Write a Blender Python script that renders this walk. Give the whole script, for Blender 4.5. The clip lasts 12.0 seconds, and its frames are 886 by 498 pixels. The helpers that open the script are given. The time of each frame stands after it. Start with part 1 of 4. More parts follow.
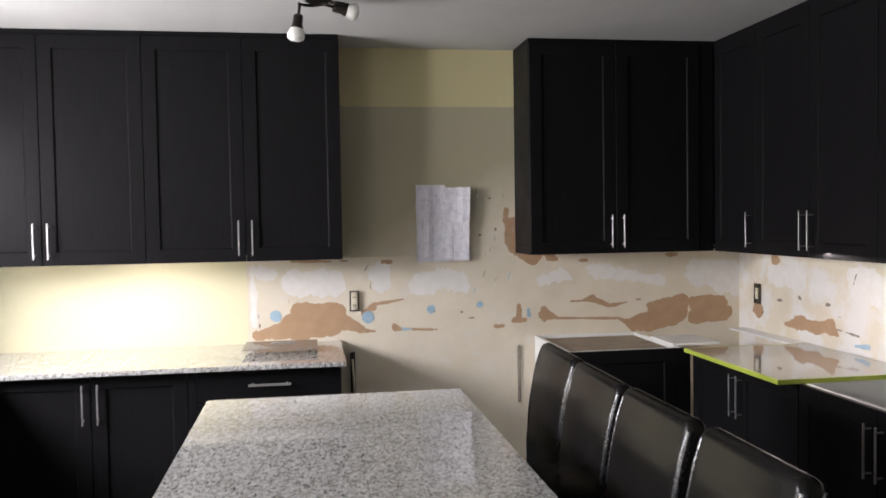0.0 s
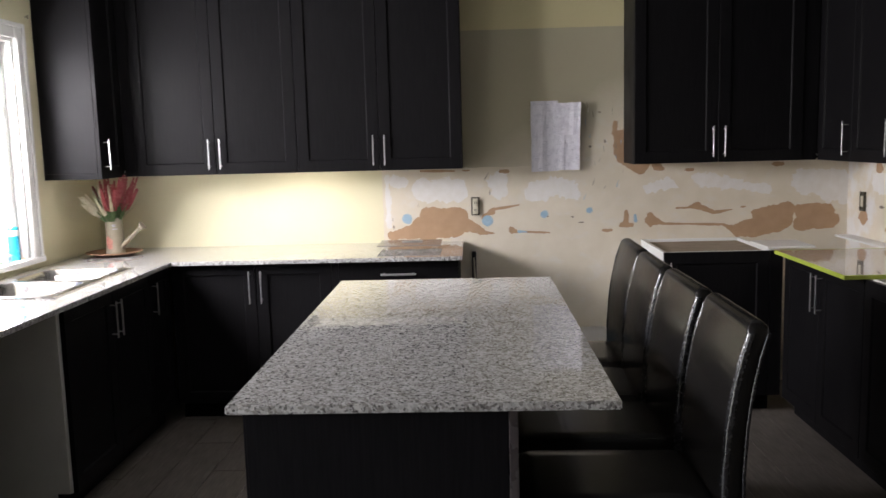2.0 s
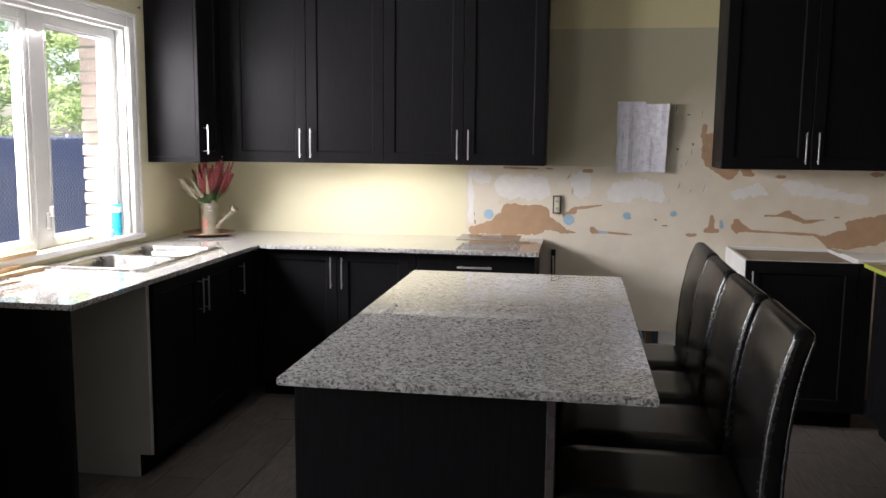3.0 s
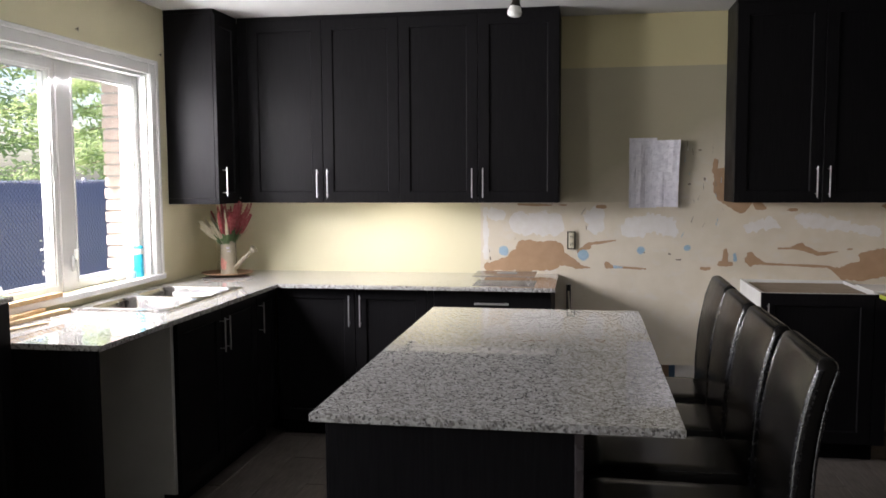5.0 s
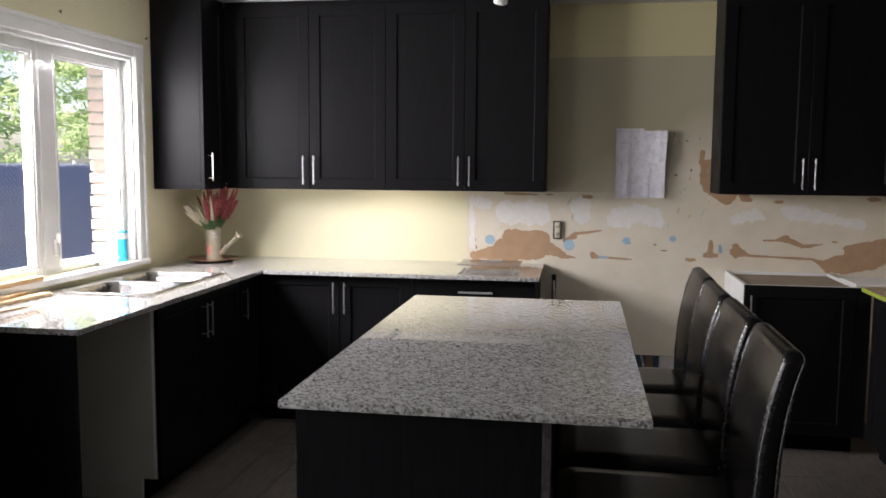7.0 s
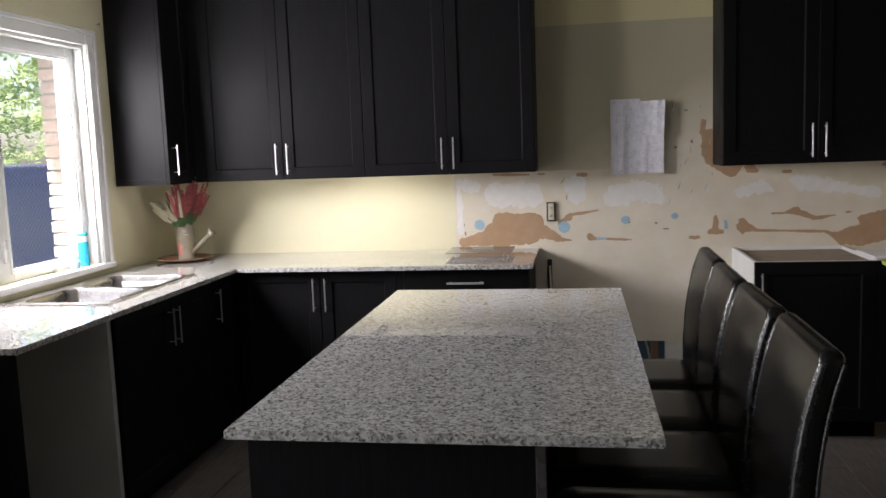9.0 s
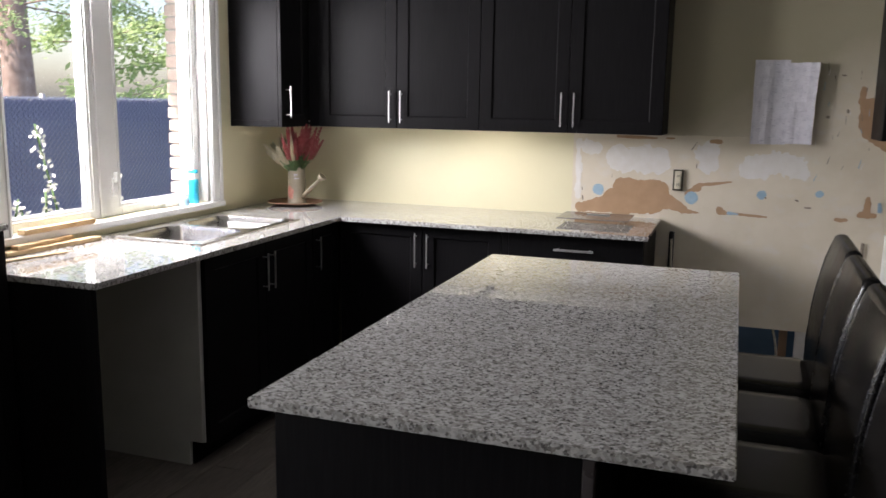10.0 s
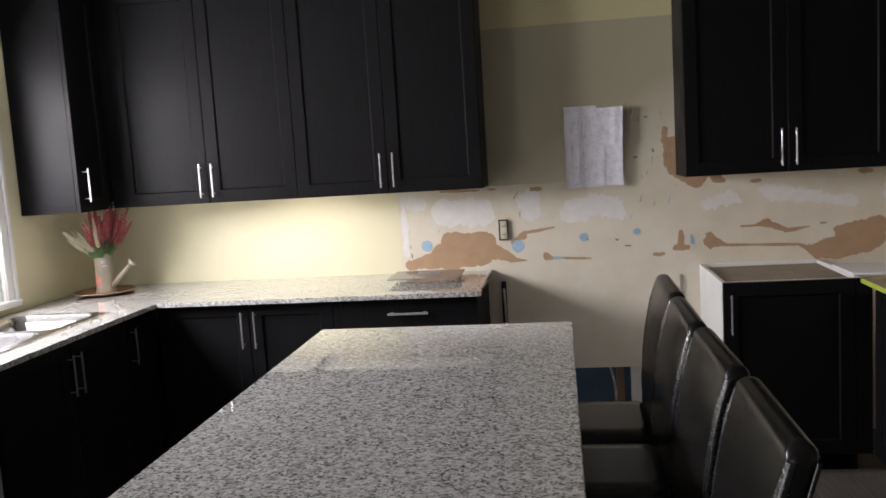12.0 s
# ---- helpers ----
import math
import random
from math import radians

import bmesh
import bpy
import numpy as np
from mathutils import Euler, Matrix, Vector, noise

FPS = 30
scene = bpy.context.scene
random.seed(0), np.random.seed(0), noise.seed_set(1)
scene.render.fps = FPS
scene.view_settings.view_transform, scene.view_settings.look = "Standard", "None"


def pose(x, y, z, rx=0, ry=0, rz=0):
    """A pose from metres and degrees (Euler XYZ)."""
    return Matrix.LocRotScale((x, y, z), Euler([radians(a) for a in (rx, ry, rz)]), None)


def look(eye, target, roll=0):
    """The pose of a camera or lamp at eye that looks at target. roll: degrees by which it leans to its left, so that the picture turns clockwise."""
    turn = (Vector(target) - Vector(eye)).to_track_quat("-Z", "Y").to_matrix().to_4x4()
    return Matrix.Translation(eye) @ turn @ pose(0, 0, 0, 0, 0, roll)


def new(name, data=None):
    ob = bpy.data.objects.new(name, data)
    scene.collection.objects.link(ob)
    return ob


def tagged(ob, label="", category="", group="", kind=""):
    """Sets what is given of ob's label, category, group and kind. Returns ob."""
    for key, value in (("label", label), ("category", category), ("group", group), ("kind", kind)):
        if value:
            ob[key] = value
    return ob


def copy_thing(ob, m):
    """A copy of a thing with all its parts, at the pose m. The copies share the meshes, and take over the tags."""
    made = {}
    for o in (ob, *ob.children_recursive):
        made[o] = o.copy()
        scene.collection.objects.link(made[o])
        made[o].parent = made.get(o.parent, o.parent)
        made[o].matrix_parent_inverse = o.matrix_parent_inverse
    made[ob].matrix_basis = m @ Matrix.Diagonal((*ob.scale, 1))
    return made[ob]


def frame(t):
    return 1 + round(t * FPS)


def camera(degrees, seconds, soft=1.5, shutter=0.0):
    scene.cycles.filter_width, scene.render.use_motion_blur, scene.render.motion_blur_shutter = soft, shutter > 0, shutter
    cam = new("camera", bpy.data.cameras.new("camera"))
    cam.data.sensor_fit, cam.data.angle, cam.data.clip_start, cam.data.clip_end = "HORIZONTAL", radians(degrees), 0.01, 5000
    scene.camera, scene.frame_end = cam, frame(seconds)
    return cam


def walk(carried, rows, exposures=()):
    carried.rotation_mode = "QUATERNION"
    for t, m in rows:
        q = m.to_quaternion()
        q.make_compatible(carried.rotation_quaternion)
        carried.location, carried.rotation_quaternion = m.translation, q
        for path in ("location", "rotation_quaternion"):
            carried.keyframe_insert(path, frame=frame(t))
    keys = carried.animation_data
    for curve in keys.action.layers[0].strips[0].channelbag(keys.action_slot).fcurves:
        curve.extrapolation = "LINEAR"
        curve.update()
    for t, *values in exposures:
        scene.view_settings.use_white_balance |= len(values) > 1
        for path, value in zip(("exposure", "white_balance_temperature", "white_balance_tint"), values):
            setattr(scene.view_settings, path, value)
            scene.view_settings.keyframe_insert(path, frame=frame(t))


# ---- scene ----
cam = camera(55.7, 12.0, 1.5, 0.4)
PATH = [
    (0, (-0.015, -0.387, 1.549), (0.298, 1.587, 1.475), -0.9),
    (0.5, (0.032, -0.592, 1.522), (0.243, 1.391, 1.38), 0.2),
    (1, (0.071, -0.805, 1.528), (0.16, 1.182, 1.314), 0.1),
    (1.5, (0.105, -0.908, 1.539), (0.154, 1.086, 1.388), -1.6),
    (2, (0.202, -0.953, 1.512), (0.127, 1.029, 1.255), -1.5),
    (2.5, (0.346, -0.988, 1.496), (0.103, 0.982, 1.255), -0.3),
    (2.7, (0.342, -0.995, 1.496), (0.029, 0.964, 1.241), 0.8),
    (4.3, (0.308, -1.049, 1.496), (0.030, 0.915, 1.235), -0.8),
    (4.5, (0.304, -1.056, 1.496), (0.024, 0.908, 1.246), -0.9),
    (5, (0.296, -1.066, 1.502), (-0.038, 0.898, 1.331), -0.3),
    (5.5, (0.294, -1.063, 1.507), (-0.053, 0.901, 1.364), -0.4),
    (6, (0.306, -1.063, 1.503), (-0.049, 0.899, 1.342), -0.8),
    (6.5, (0.327, -1.063, 1.506), (-0.098, 0.884, 1.342), -1.5),
    (7, (0.359, -1.053, 1.502), (0.034, 0.91, 1.303), 0.4),
    (7.2, (0.361, -1.019, 1.501), (0.041, 0.943, 1.284), 1.0),
    (8.8, (0.374, -0.751, 1.492), (0.069, 1.209, 1.231), -1.4),
    (9, (0.376, -0.717, 1.491), (0.052, 1.242, 1.254), -2.1),
    (9.5, (0.38, -0.579, 1.488), (-0.034, 1.352, 1.172), -2.5),
    (10, (0.501, -0.452, 1.494), (-0.147, 1.408, 1.15), 0.9),
    (10.5, (0.577, -0.368, 1.494), (-0.109, 1.472, 1.112), 1.7),
    (11, (0.562, -0.322, 1.504), (0.036, 1.584, 1.209), -0.8),
    (11.5, (0.507, -0.302, 1.525), (0.156, 1.657, 1.321), -1.0),
    (12, (0.513, -0.291, 1.538), (0.232, 1.675, 1.309), -3.5),
]
walk(cam, [(t, look(eye, target, roll)) for t, eye, target, roll in PATH],
     exposures=[(t, s, 6650, 19) for t, s in ((0.0, 1.58), (1.0, 1.70), (1.5, 1.56), (2.5, 1.38), (4.5, 1.16), (5.5, 1.23), (7.0, 1.2), (9.0, 1.10), (10.5, 1.02), (11.0, 0.95), (11.5, 0.68), (12.0, 1.24))])

# ---- light ----
world = bpy.data.worlds.new("sky")
scene.world = world
world.use_nodes = True
wn = world.node_tree.nodes
sky = wn.new("ShaderNodeTexSky")
sky.sky_type = 'NISHITA'
sky.sun_disc = False
sky.sun_elevation = radians(55)
sky.sun_rotation = radians(-150)
sky.air_density, sky.dust_density, sky.ozone_density = 1.0, 2.0, 1.0
world.node_tree.links.new(sky.outputs[0], wn["Background"].inputs[0])
wn["Background"].inputs[1].default_value = 0.15


def lamp(name, kind, m, energy, color, **more):
    data = bpy.data.lights.new(name, kind)
    data.energy, data.color = energy, color
    if kind == 'AREA':
        data.shape, data.size, data.size_y = 'RECTANGLE', more["w"], more["h"]
    if kind == 'SUN':
        data.angle = radians(0.5)
    ob = new(name, data)
    ob.matrix_world = m
    return ob


# the sun stands beyond the fence, high over the garden
lamp("sun", 'SUN', look((-4.5, -8.0, 13), (0, 0, 0)), 5.0, (1.0, 0.95, 0.87))
# daylight that the kitchen window lets in
lamp("window_daylight", 'AREA', look((-2.255, 2.635, 1.74), (0.0, 2.74, 0.70)), 54, (0.95, 0.98, 1.0), w=1.2, h=0.58)
# daylight from the glass doors behind the walker
lamp("rear_daylight", 'AREA', look((-2.2, -0.55, 1.1), (0.0, -0.55, 1.1)), 12, (0.94, 0.97, 1.0), w=1.9, h=2.0)
# added lamp for the bright patch on the back wall, no fitting there
lamp("back_wall_glow", 'AREA', look((-0.79, 3.83, 1.366), (-0.79, 4.12, 1.02)), 0.40, (1.0, 0.97, 0.88), w=0.32, h=0.03)
# small light under the side wall cabinets
lamp("cabinet_light_side", 'AREA', look((2.165, 2.80, 1.378), (2.175, 2.80, 0.9)), 2.4, (1.0, 0.97, 0.90), w=0.03, h=0.45)


# ---- materials ----
class Nodes:
    """A small writer of node materials."""

    def __init__(self, name):
        self.mat = bpy.data.materials.new(name)
        self.mat.use_nodes = True
        self.t = self.mat.node_tree
        self.b = self.t.nodes["Principled BSDF"]
        self.pos = self.t.nodes.new("ShaderNodeTexCoord").outputs["Object"]

    def link(self, a, b):
        self.t.links.new(a, b)

    def node(self, kind, **ins):
        n = self.t.nodes.new(kind)
        for k, v in ins.items():
            s = n.inputs[k.replace("_", " ")]
            if hasattr(v, "is_output"):
                self.link(v, s)
            else:
                s.default_value = v
        return n

    def stretch(self, sx, sy, sz, src=None):
        n = self.node("ShaderNodeMapping", Vector=src or self.pos)
        n.inputs["Scale"].default_value = (sx, sy, sz)
        return n.outputs[0]

    def noise(self, scale, detail=4, rough=0.55, src=None):
        return self.node("ShaderNodeTexNoise", Vector=src or self.pos, Scale=scale, Detail=detail, Roughness=rough).outputs["Fac"]

    def ramp(self, fac, stops):
        n = self.t.nodes.new("ShaderNodeValToRGB")
        self.link(fac, n.inputs[0])
        e = n.color_ramp.elements
        while len(e) < len(stops):
            e.new(0.5)
        for el, (p, c) in zip(e, stops):
            el.position = p
            el.color = (c, c, c, 1) if not hasattr(c, "__len__") else (*c, 1)
        return n.outputs[0]

    def mix(self, fac, a, b, how='MIX'):
        n = self.t.nodes.new("ShaderNodeMix")
        n.data_type, n.blend_type = 'RGBA', how
        for v, s in ((fac, n.inputs[0]), (a, n.inputs[6]), (b, n.inputs[7])):
            if hasattr(v, "is_output"):
                self.link(v, s)
            elif hasattr(v, "__len__"):
                s.default_value = (*v, 1)
            else:
                s.default_value = v
        return n.outputs[2]

    def math(self, how, a, b=0.0):
        n = self.t.nodes.new("ShaderNodeMath")
        n.operation = how
        for v, s in ((a, n.inputs[0]), (b, n.inputs[1])):
            if hasattr(v, "is_output"):
                self.link(v, s)
            else:
                s.default_value = v
        return n.outputs[0]

    def done(self, color, rough=0.5, metal=0.0, bump=None, depth=0.1, dist=0.002, coat=0.0, spec=0.5):
        for v, s in ((color, "Base Color"), (rough, "Roughness"), (metal, "Metallic")):
            if hasattr(v, "is_output"):
                self.link(v, self.b.inputs[s])
            elif hasattr(v, "__len__"):
                self.b.inputs[s].default_value = (*v, 1)
            else:
                self.b.inputs[s].default_value = v
        self.b.inputs["Coat Weight"].default_value = coat
        self.b.inputs["Specular IOR Level"].default_value = spec
        if bump is not None:
            n = self.node("ShaderNodeBump", Height=bump, Strength=depth, Distance=dist)
            self.link(n.outputs[0], self.b.inputs["Normal"])
        return self.mat


def speckled(name, color, other, scale=14.0, rough=0.5, depth=0.08, metal=0.0, fine=180.0, coat=0.0, spec=0.5):
    n = Nodes(name)
    c = n.mix(n.ramp(n.noise(scale), [(0.35, 0.0), (0.7, 1.0)]), color, other)
    r = n.ramp(n.noise(scale * 0.6), [(0.3, max(0.02, rough - 0.06)), (0.7, min(1, rough + 0.08))])
    return n.done(c, r, metal, n.noise(fine), depth, 0.001, coat, spec)


def dark_wood():
    n = Nodes("black_brown_veneer")
    g = n.noise(9.0, 6, 0.6, n.stretch(14, 14, 0.7))
    c = n.mix(n.ramp(g, [(0.3, 0.0), (0.75, 1.0)]), (0.0060, 0.0058, 0.0065), (0.0114, 0.0107, 0.0116))
    r = n.ramp(n.noise(5.0), [(0.3, 0.36), (0.7, 0.46)])
    return n.done(c, r, 0, g, 0.05, 0.0006, 0.0, 0.055)


def granite():
    n = Nodes("speckled_granite")
    w = n.node("ShaderNodeTexNoise", Vector=n.pos, Scale=60.0, Detail=3.0)
    v = n.mix(0.0012, n.pos, w.outputs["Color"])
    big = n.node("ShaderNodeTexVoronoi", Vector=v, Scale=135.0)
    cell = n.node("ShaderNodeSeparateColor", Color=big.outputs["Color"]).outputs[0]
    cloud = n.noise(60.0, 5, 0.65)
    c = n.ramp(n.math('ADD', n.math('MULTIPLY', cell, 0.62), n.math('MULTIPLY', cloud, 0.42)),
               [(0.20, (0.19, 0.182, 0.17)), (0.34, (0.325, 0.312, 0.292)), (0.50, (0.43, 0.425, 0.41)), (0.80, (0.60, 0.59, 0.575))])
    small = n.node("ShaderNodeTexVoronoi", Vector=v, Scale=185.0)
    dark = n.ramp(n.node("ShaderNodeSeparateColor", Color=small.outputs["Color"]).outputs[1], [(0.86, 0.0), (0.90, 0.72)])
    c = n.mix(dark, c, (0.05, 0.047, 0.047))
    return n.done(c, n.ramp(n.noise(7.0), [(0.3, 0.010), (0.7, 0.025)]), 0, None, 0.0, 0.0003, 0.55, 0.7)


def back_wall():
    """Old paint: yellow by the counter, cream and beige skim where a splashback came off, two older coats above, the
    lower one with the light's fade painted in.
    """
    n = Nodes("old_paint_back_wall")
    s = n.node("ShaderNodeSeparateXYZ", Vector=n.pos)
    wob = n.math('MULTIPLY', n.math('SUBTRACT', n.noise(22.0, 4), 0.5), 0.022)
    x, z = n.math('ADD', s.outputs[0], wob), n.math('ADD', s.outputs[2], wob)
    zc = n.math('ADD', s.outputs[2], n.math('MULTIPLY', wob, 0.2))
    yellow = n.mix(n.noise(3.0), (0.69, 0.645, 0.435), (0.73, 0.685, 0.475))
    beige = n.mix(n.ramp(n.noise(7.0, 5), [(0.35, 0.0), (0.65, 1.0)]), (0.68, 0.61, 0.485), (0.73, 0.66, 0.54))
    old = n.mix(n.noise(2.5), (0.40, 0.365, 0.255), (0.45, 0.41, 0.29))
    c = n.mix(n.ramp(n.noise(9.0, 6, 0.6, n.stretch(1.0, 1.0, 1.5)), [(0.54, 0.0), (0.66, 0.25)]), beige, (0.72, 0.71, 0.71))
    # the older coat fades to beige at lower right: light's gradient put into colour
    light_slope = n.math('ADD', n.math('MULTIPLY', s.outputs[0], -0.55), n.math('ADD', s.outputs[2], n.math('MULTIPLY', n.noise(4.0, 5), 0.25)))
    older = n.math('MULTIPLY', n.ramp(n.math('MULTIPLY', n.math('SUBTRACT', light_slope, 1.0), 1.0), [(0.08, 0.0), (0.42, 1.0)]), n.math('GREATER_THAN', z, 1.345))
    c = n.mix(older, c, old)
    c = n.mix(n.math('GREATER_THAN', zc, 2.15), c, (0.62, 0.555, 0.32))
    c = n.mix(n.math('LESS_THAN', x, -0.347), c, yellow)
    return n.done(c, 0.62, 0, n.noise(60.0, 6, 0.7), 0.25, 0.002)


def side_wall():
    """The right-hand wall: scraped skim over cream paint."""
    n = Nodes("scraped_skim")
    beige = n.mix(n.ramp(n.noise(7.0, 5), [(0.35, 0.0), (0.65, 1.0)]), (0.68, 0.61, 0.485), (0.73, 0.66, 0.54))
    c = n.mix(n.ramp(n.noise(5.0, 5, 0.6), [(0.44, 0.0), (0.56, 0.8)]), beige, (0.76, 0.75, 0.74))
    return n.done(c, 0.62, 0, n.noise(60.0, 6, 0.7), 0.25, 0.002)


def floor_wood():
    n = Nodes("grey_brown_wood_tile")
    rnd = n.t.nodes.new("ShaderNodeObjectInfo").outputs["Random"]
    g = n.noise(10.0, 7, 0.65, n.stretch(9, 0.8, 1))
    c = n.mix(n.ramp(g, [(0.3, 0.0), (0.7, 1.0)]), (0.085, 0.072, 0.062), (0.19, 0.166, 0.147))
    c = n.mix(n.math('MULTIPLY', rnd, 0.4), c, (0.095, 0.083, 0.076))
    return n.done(c, n.ramp(n.noise(6.0), [(0.3, 0.32), (0.7, 0.5)]), 0, g, 0.15, 0.001)


def leather():
    n = Nodes("black_leather")
    v = n.noise(220.0, 3)
    c = n.mix(n.noise(8.0), (0.006, 0.0055, 0.0052), (0.012, 0.011, 0.0105))
    wr = n.math('ADD', n.math('MULTIPLY', v, 0.6), n.math('MULTIPLY', n.noise(9.0, 2, 0.4), 0.5))
    return n.done(c, n.ramp(n.noise(11.0), [(0.3, 0.22), (0.7, 0.27)]), 0, wr, 0.06, 0.0012, 0.0, 0.115)


def pane_glass():
    n = Nodes("window_glass")
    mix = n.t.nodes.new("ShaderNodeMixShader")
    clear = n.t.nodes.new("ShaderNodeBsdfTransparent")
    gloss = n.node("ShaderNodeBsdfGlossy", Roughness=0.02)
    face = n.t.nodes.new("ShaderNodeLayerWeight").outputs["Facing"]
    n.link(n.math('ADD', n.math('MULTIPLY', n.math('POWER', face, 5.0), 0.08), 0.02), mix.inputs[0])
    n.link(clear.outputs[0], mix.inputs[1])
    n.link(gloss.outputs[0], mix.inputs[2])
    n.link(mix.outputs[0], n.t.nodes["Material Output"].inputs[0])
    return n.mat


WOOD, GRANITE, BACK, SIDE = dark_wood(), granite(), back_wall(), side_wall()
FLOORWOOD, LEATHER, GLASS = floor_wood(), leather(), pane_glass()
SEAM = speckled("glossy_leather_seam", (0.012, 0.012, 0.013), (0.025, 0.025, 0.028), 160.0, 0.24, 0.5, spec=0.8, fine=160)
YELLOW = speckled("yellow_paint", (0.67, 0.62, 0.415), (0.71, 0.66, 0.45), 3.0, 0.6, 0.12)
CEIL = speckled("white_ceiling", (0.52, 0.52, 0.505), (0.57, 0.57, 0.555), 2.0, 0.8, 0.25, fine=90)
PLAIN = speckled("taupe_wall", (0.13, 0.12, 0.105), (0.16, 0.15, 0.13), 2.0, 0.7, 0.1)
WHITE = speckled("white_trim", (0.74, 0.74, 0.72), (0.80, 0.80, 0.78), 4.0, 0.35, 0.03)
CARCASS = speckled("white_melamine", (0.70, 0.70, 0.68), (0.76, 0.76, 0.74), 5.0, 0.4, 0.03)
GREYSIDE = speckled("grey_melamine", (0.58, 0.58, 0.54), (0.63, 0.63, 0.59), 4.0, 0.45, 0.03)
STEEL = speckled("brushed_steel", (0.40, 0.385, 0.365), (0.50, 0.48, 0.46), 30.0, 0.22, 0.03, 1.0)
CHROME = speckled("satin_nickel", (0.55, 0.545, 0.535), (0.61, 0.60, 0.59), 40.0, 0.38, 0.02, 0.9)
BROWNPAPER = speckled("torn_brown_paper", (0.42, 0.265, 0.155), (0.47, 0.305, 0.185), 16.0, 0.85, 0.3)
SKIM = speckled("white_plaster", (0.74, 0.71, 0.665), (0.79, 0.77, 0.745), 20.0, 0.8, 0.3)
BLUE = speckled("blue_filler", (0.30, 0.45, 0.56), (0.38, 0.52, 0.62), 30.0, 0.75, 0.2)
GREYMARK = speckled("grey_gouge", (0.20, 0.165, 0.13), (0.36, 0.31, 0.25), 40.0, 0.9, 0.3)

def creased_paper():
    n = Nodes("creased_paper")
    c = n.mix(n.ramp(n.noise(26.0, 5, 0.65), [(0.45, 0.0), (0.75, 0.8)]), (0.74, 0.73, 0.79), (0.52, 0.51, 0.58))
    lines = n.ramp(n.noise(34.0, 3, 0.5, n.stretch(1.0, 1.0, 4.5)), [(0.62, 0.0), (0.68, 0.55)])
    c = n.mix(lines, c, (0.42, 0.41, 0.50))
    return n.done(c, 0.7, 0, n.noise(12.0, 3, 0.4), 0.6, 0.01)


PAPER = creased_paper()
INK = speckled("pencil_grey", (0.40, 0.39, 0.46), (0.48, 0.47, 0.54), 60.0, 0.8, 0.02)
BLACKMETAL = speckled("bronze_black_metal", (0.02, 0.016, 0.013), (0.035, 0.028, 0.022), 30.0, 0.35, 0.03, 0.6)
FROST = speckled("frosted_glass", (0.78, 0.78, 0.74), (0.84, 0.84, 0.80), 20.0, 0.35, 0.02)
BLACKPLASTIC = speckled("black_plastic", (0.012, 0.012, 0.013), (0.02, 0.02, 0.02), 30.0, 0.4, 0.03)
SMOKE = speckled("smoked_glass", (0.16, 0.15, 0.145), (0.19, 0.18, 0.175), 12.0, 0.06, 0.0)
GLOSSPANEL = speckled("gloss_taupe_panel", (0.20, 0.185, 0.17), (0.24, 0.225, 0.21), 5.0, 0.05, 0.0, coat=0.5)
LIME = speckled("lime_edge", (0.42, 0.50, 0.06), (0.47, 0.55, 0.09), 20.0, 0.35, 0.02)
ZINC = speckled("dull_zinc", (0.07, 0.062, 0.045), (0.13, 0.12, 0.09), 40.0, 0.5, 0.1, 0.5)
IVORY = speckled("ivory_plastic", (0.62, 0.58, 0.45), (0.68, 0.64, 0.5), 30.0, 0.4, 0.02)
TERRA = speckled("worn_terracotta", (0.26, 0.14, 0.085), (0.34, 0.20, 0.12), 12.0, 0.6, 0.15)
CREAMTIN = speckled("cream_tin", (0.22, 0.19, 0.135), (0.28, 0.245, 0.18), 12.0, 0.5, 0.08)
ROSE = speckled("faded_red_print", (0.42, 0.14, 0.11), (0.50, 0.26, 0.2), 60.0, 0.6, 0.05)
PINK = speckled("dusky_pink_petals", (0.34, 0.06, 0.07), (0.50, 0.16, 0.16), 50.0, 0.7, 0.2)
CREAMPETAL = speckled("cream_petals", (0.60, 0.55, 0.40), (0.70, 0.66, 0.52), 50.0, 0.7, 0.2)
STEM = speckled("green_stems", (0.07, 0.14, 0.05), (0.13, 0.22, 0.09), 40.0, 0.6, 0.2)
CYAN = speckled("cyan_plastic", (0.02, 0.42, 0.62), (0.03, 0.50, 0.70), 20.0, 0.25, 0.02)
RAWWOOD = speckled("raw_pine", (0.50, 0.34, 0.18), (0.62, 0.45, 0.26), 20.0, 0.7, 0.2)
# navy slats, with the pale veil of haze mixed into their colour
FENCE = speckled("hazed_navy_slats", (0.23, 0.23, 0.37), (0.28, 0.28, 0.43), 20.0, 0.5, 0.1)
WIRE = speckled("pale_coated_wire", (0.36, 0.36, 0.50), (0.42, 0.42, 0.56), 20.0, 0.5, 0.1)
GALV = speckled("galvanised_wire", (0.5, 0.5, 0.5), (0.6, 0.6, 0.6), 20.0, 0.4, 0.05, 0.8)
BRICK = speckled("pale_pink_brick", (0.58, 0.46, 0.41), (0.66, 0.55, 0.50), 25.0, 0.85, 0.3)
MORTAR = speckled("mortar", (0.42, 0.40, 0.38), (0.5, 0.48, 0.45), 30.0, 0.9, 0.3)
BARK = speckled("pine_bark", (0.33, 0.23, 0.19), (0.48, 0.36, 0.31), 9.0, 0.9, 0.8, fine=30)


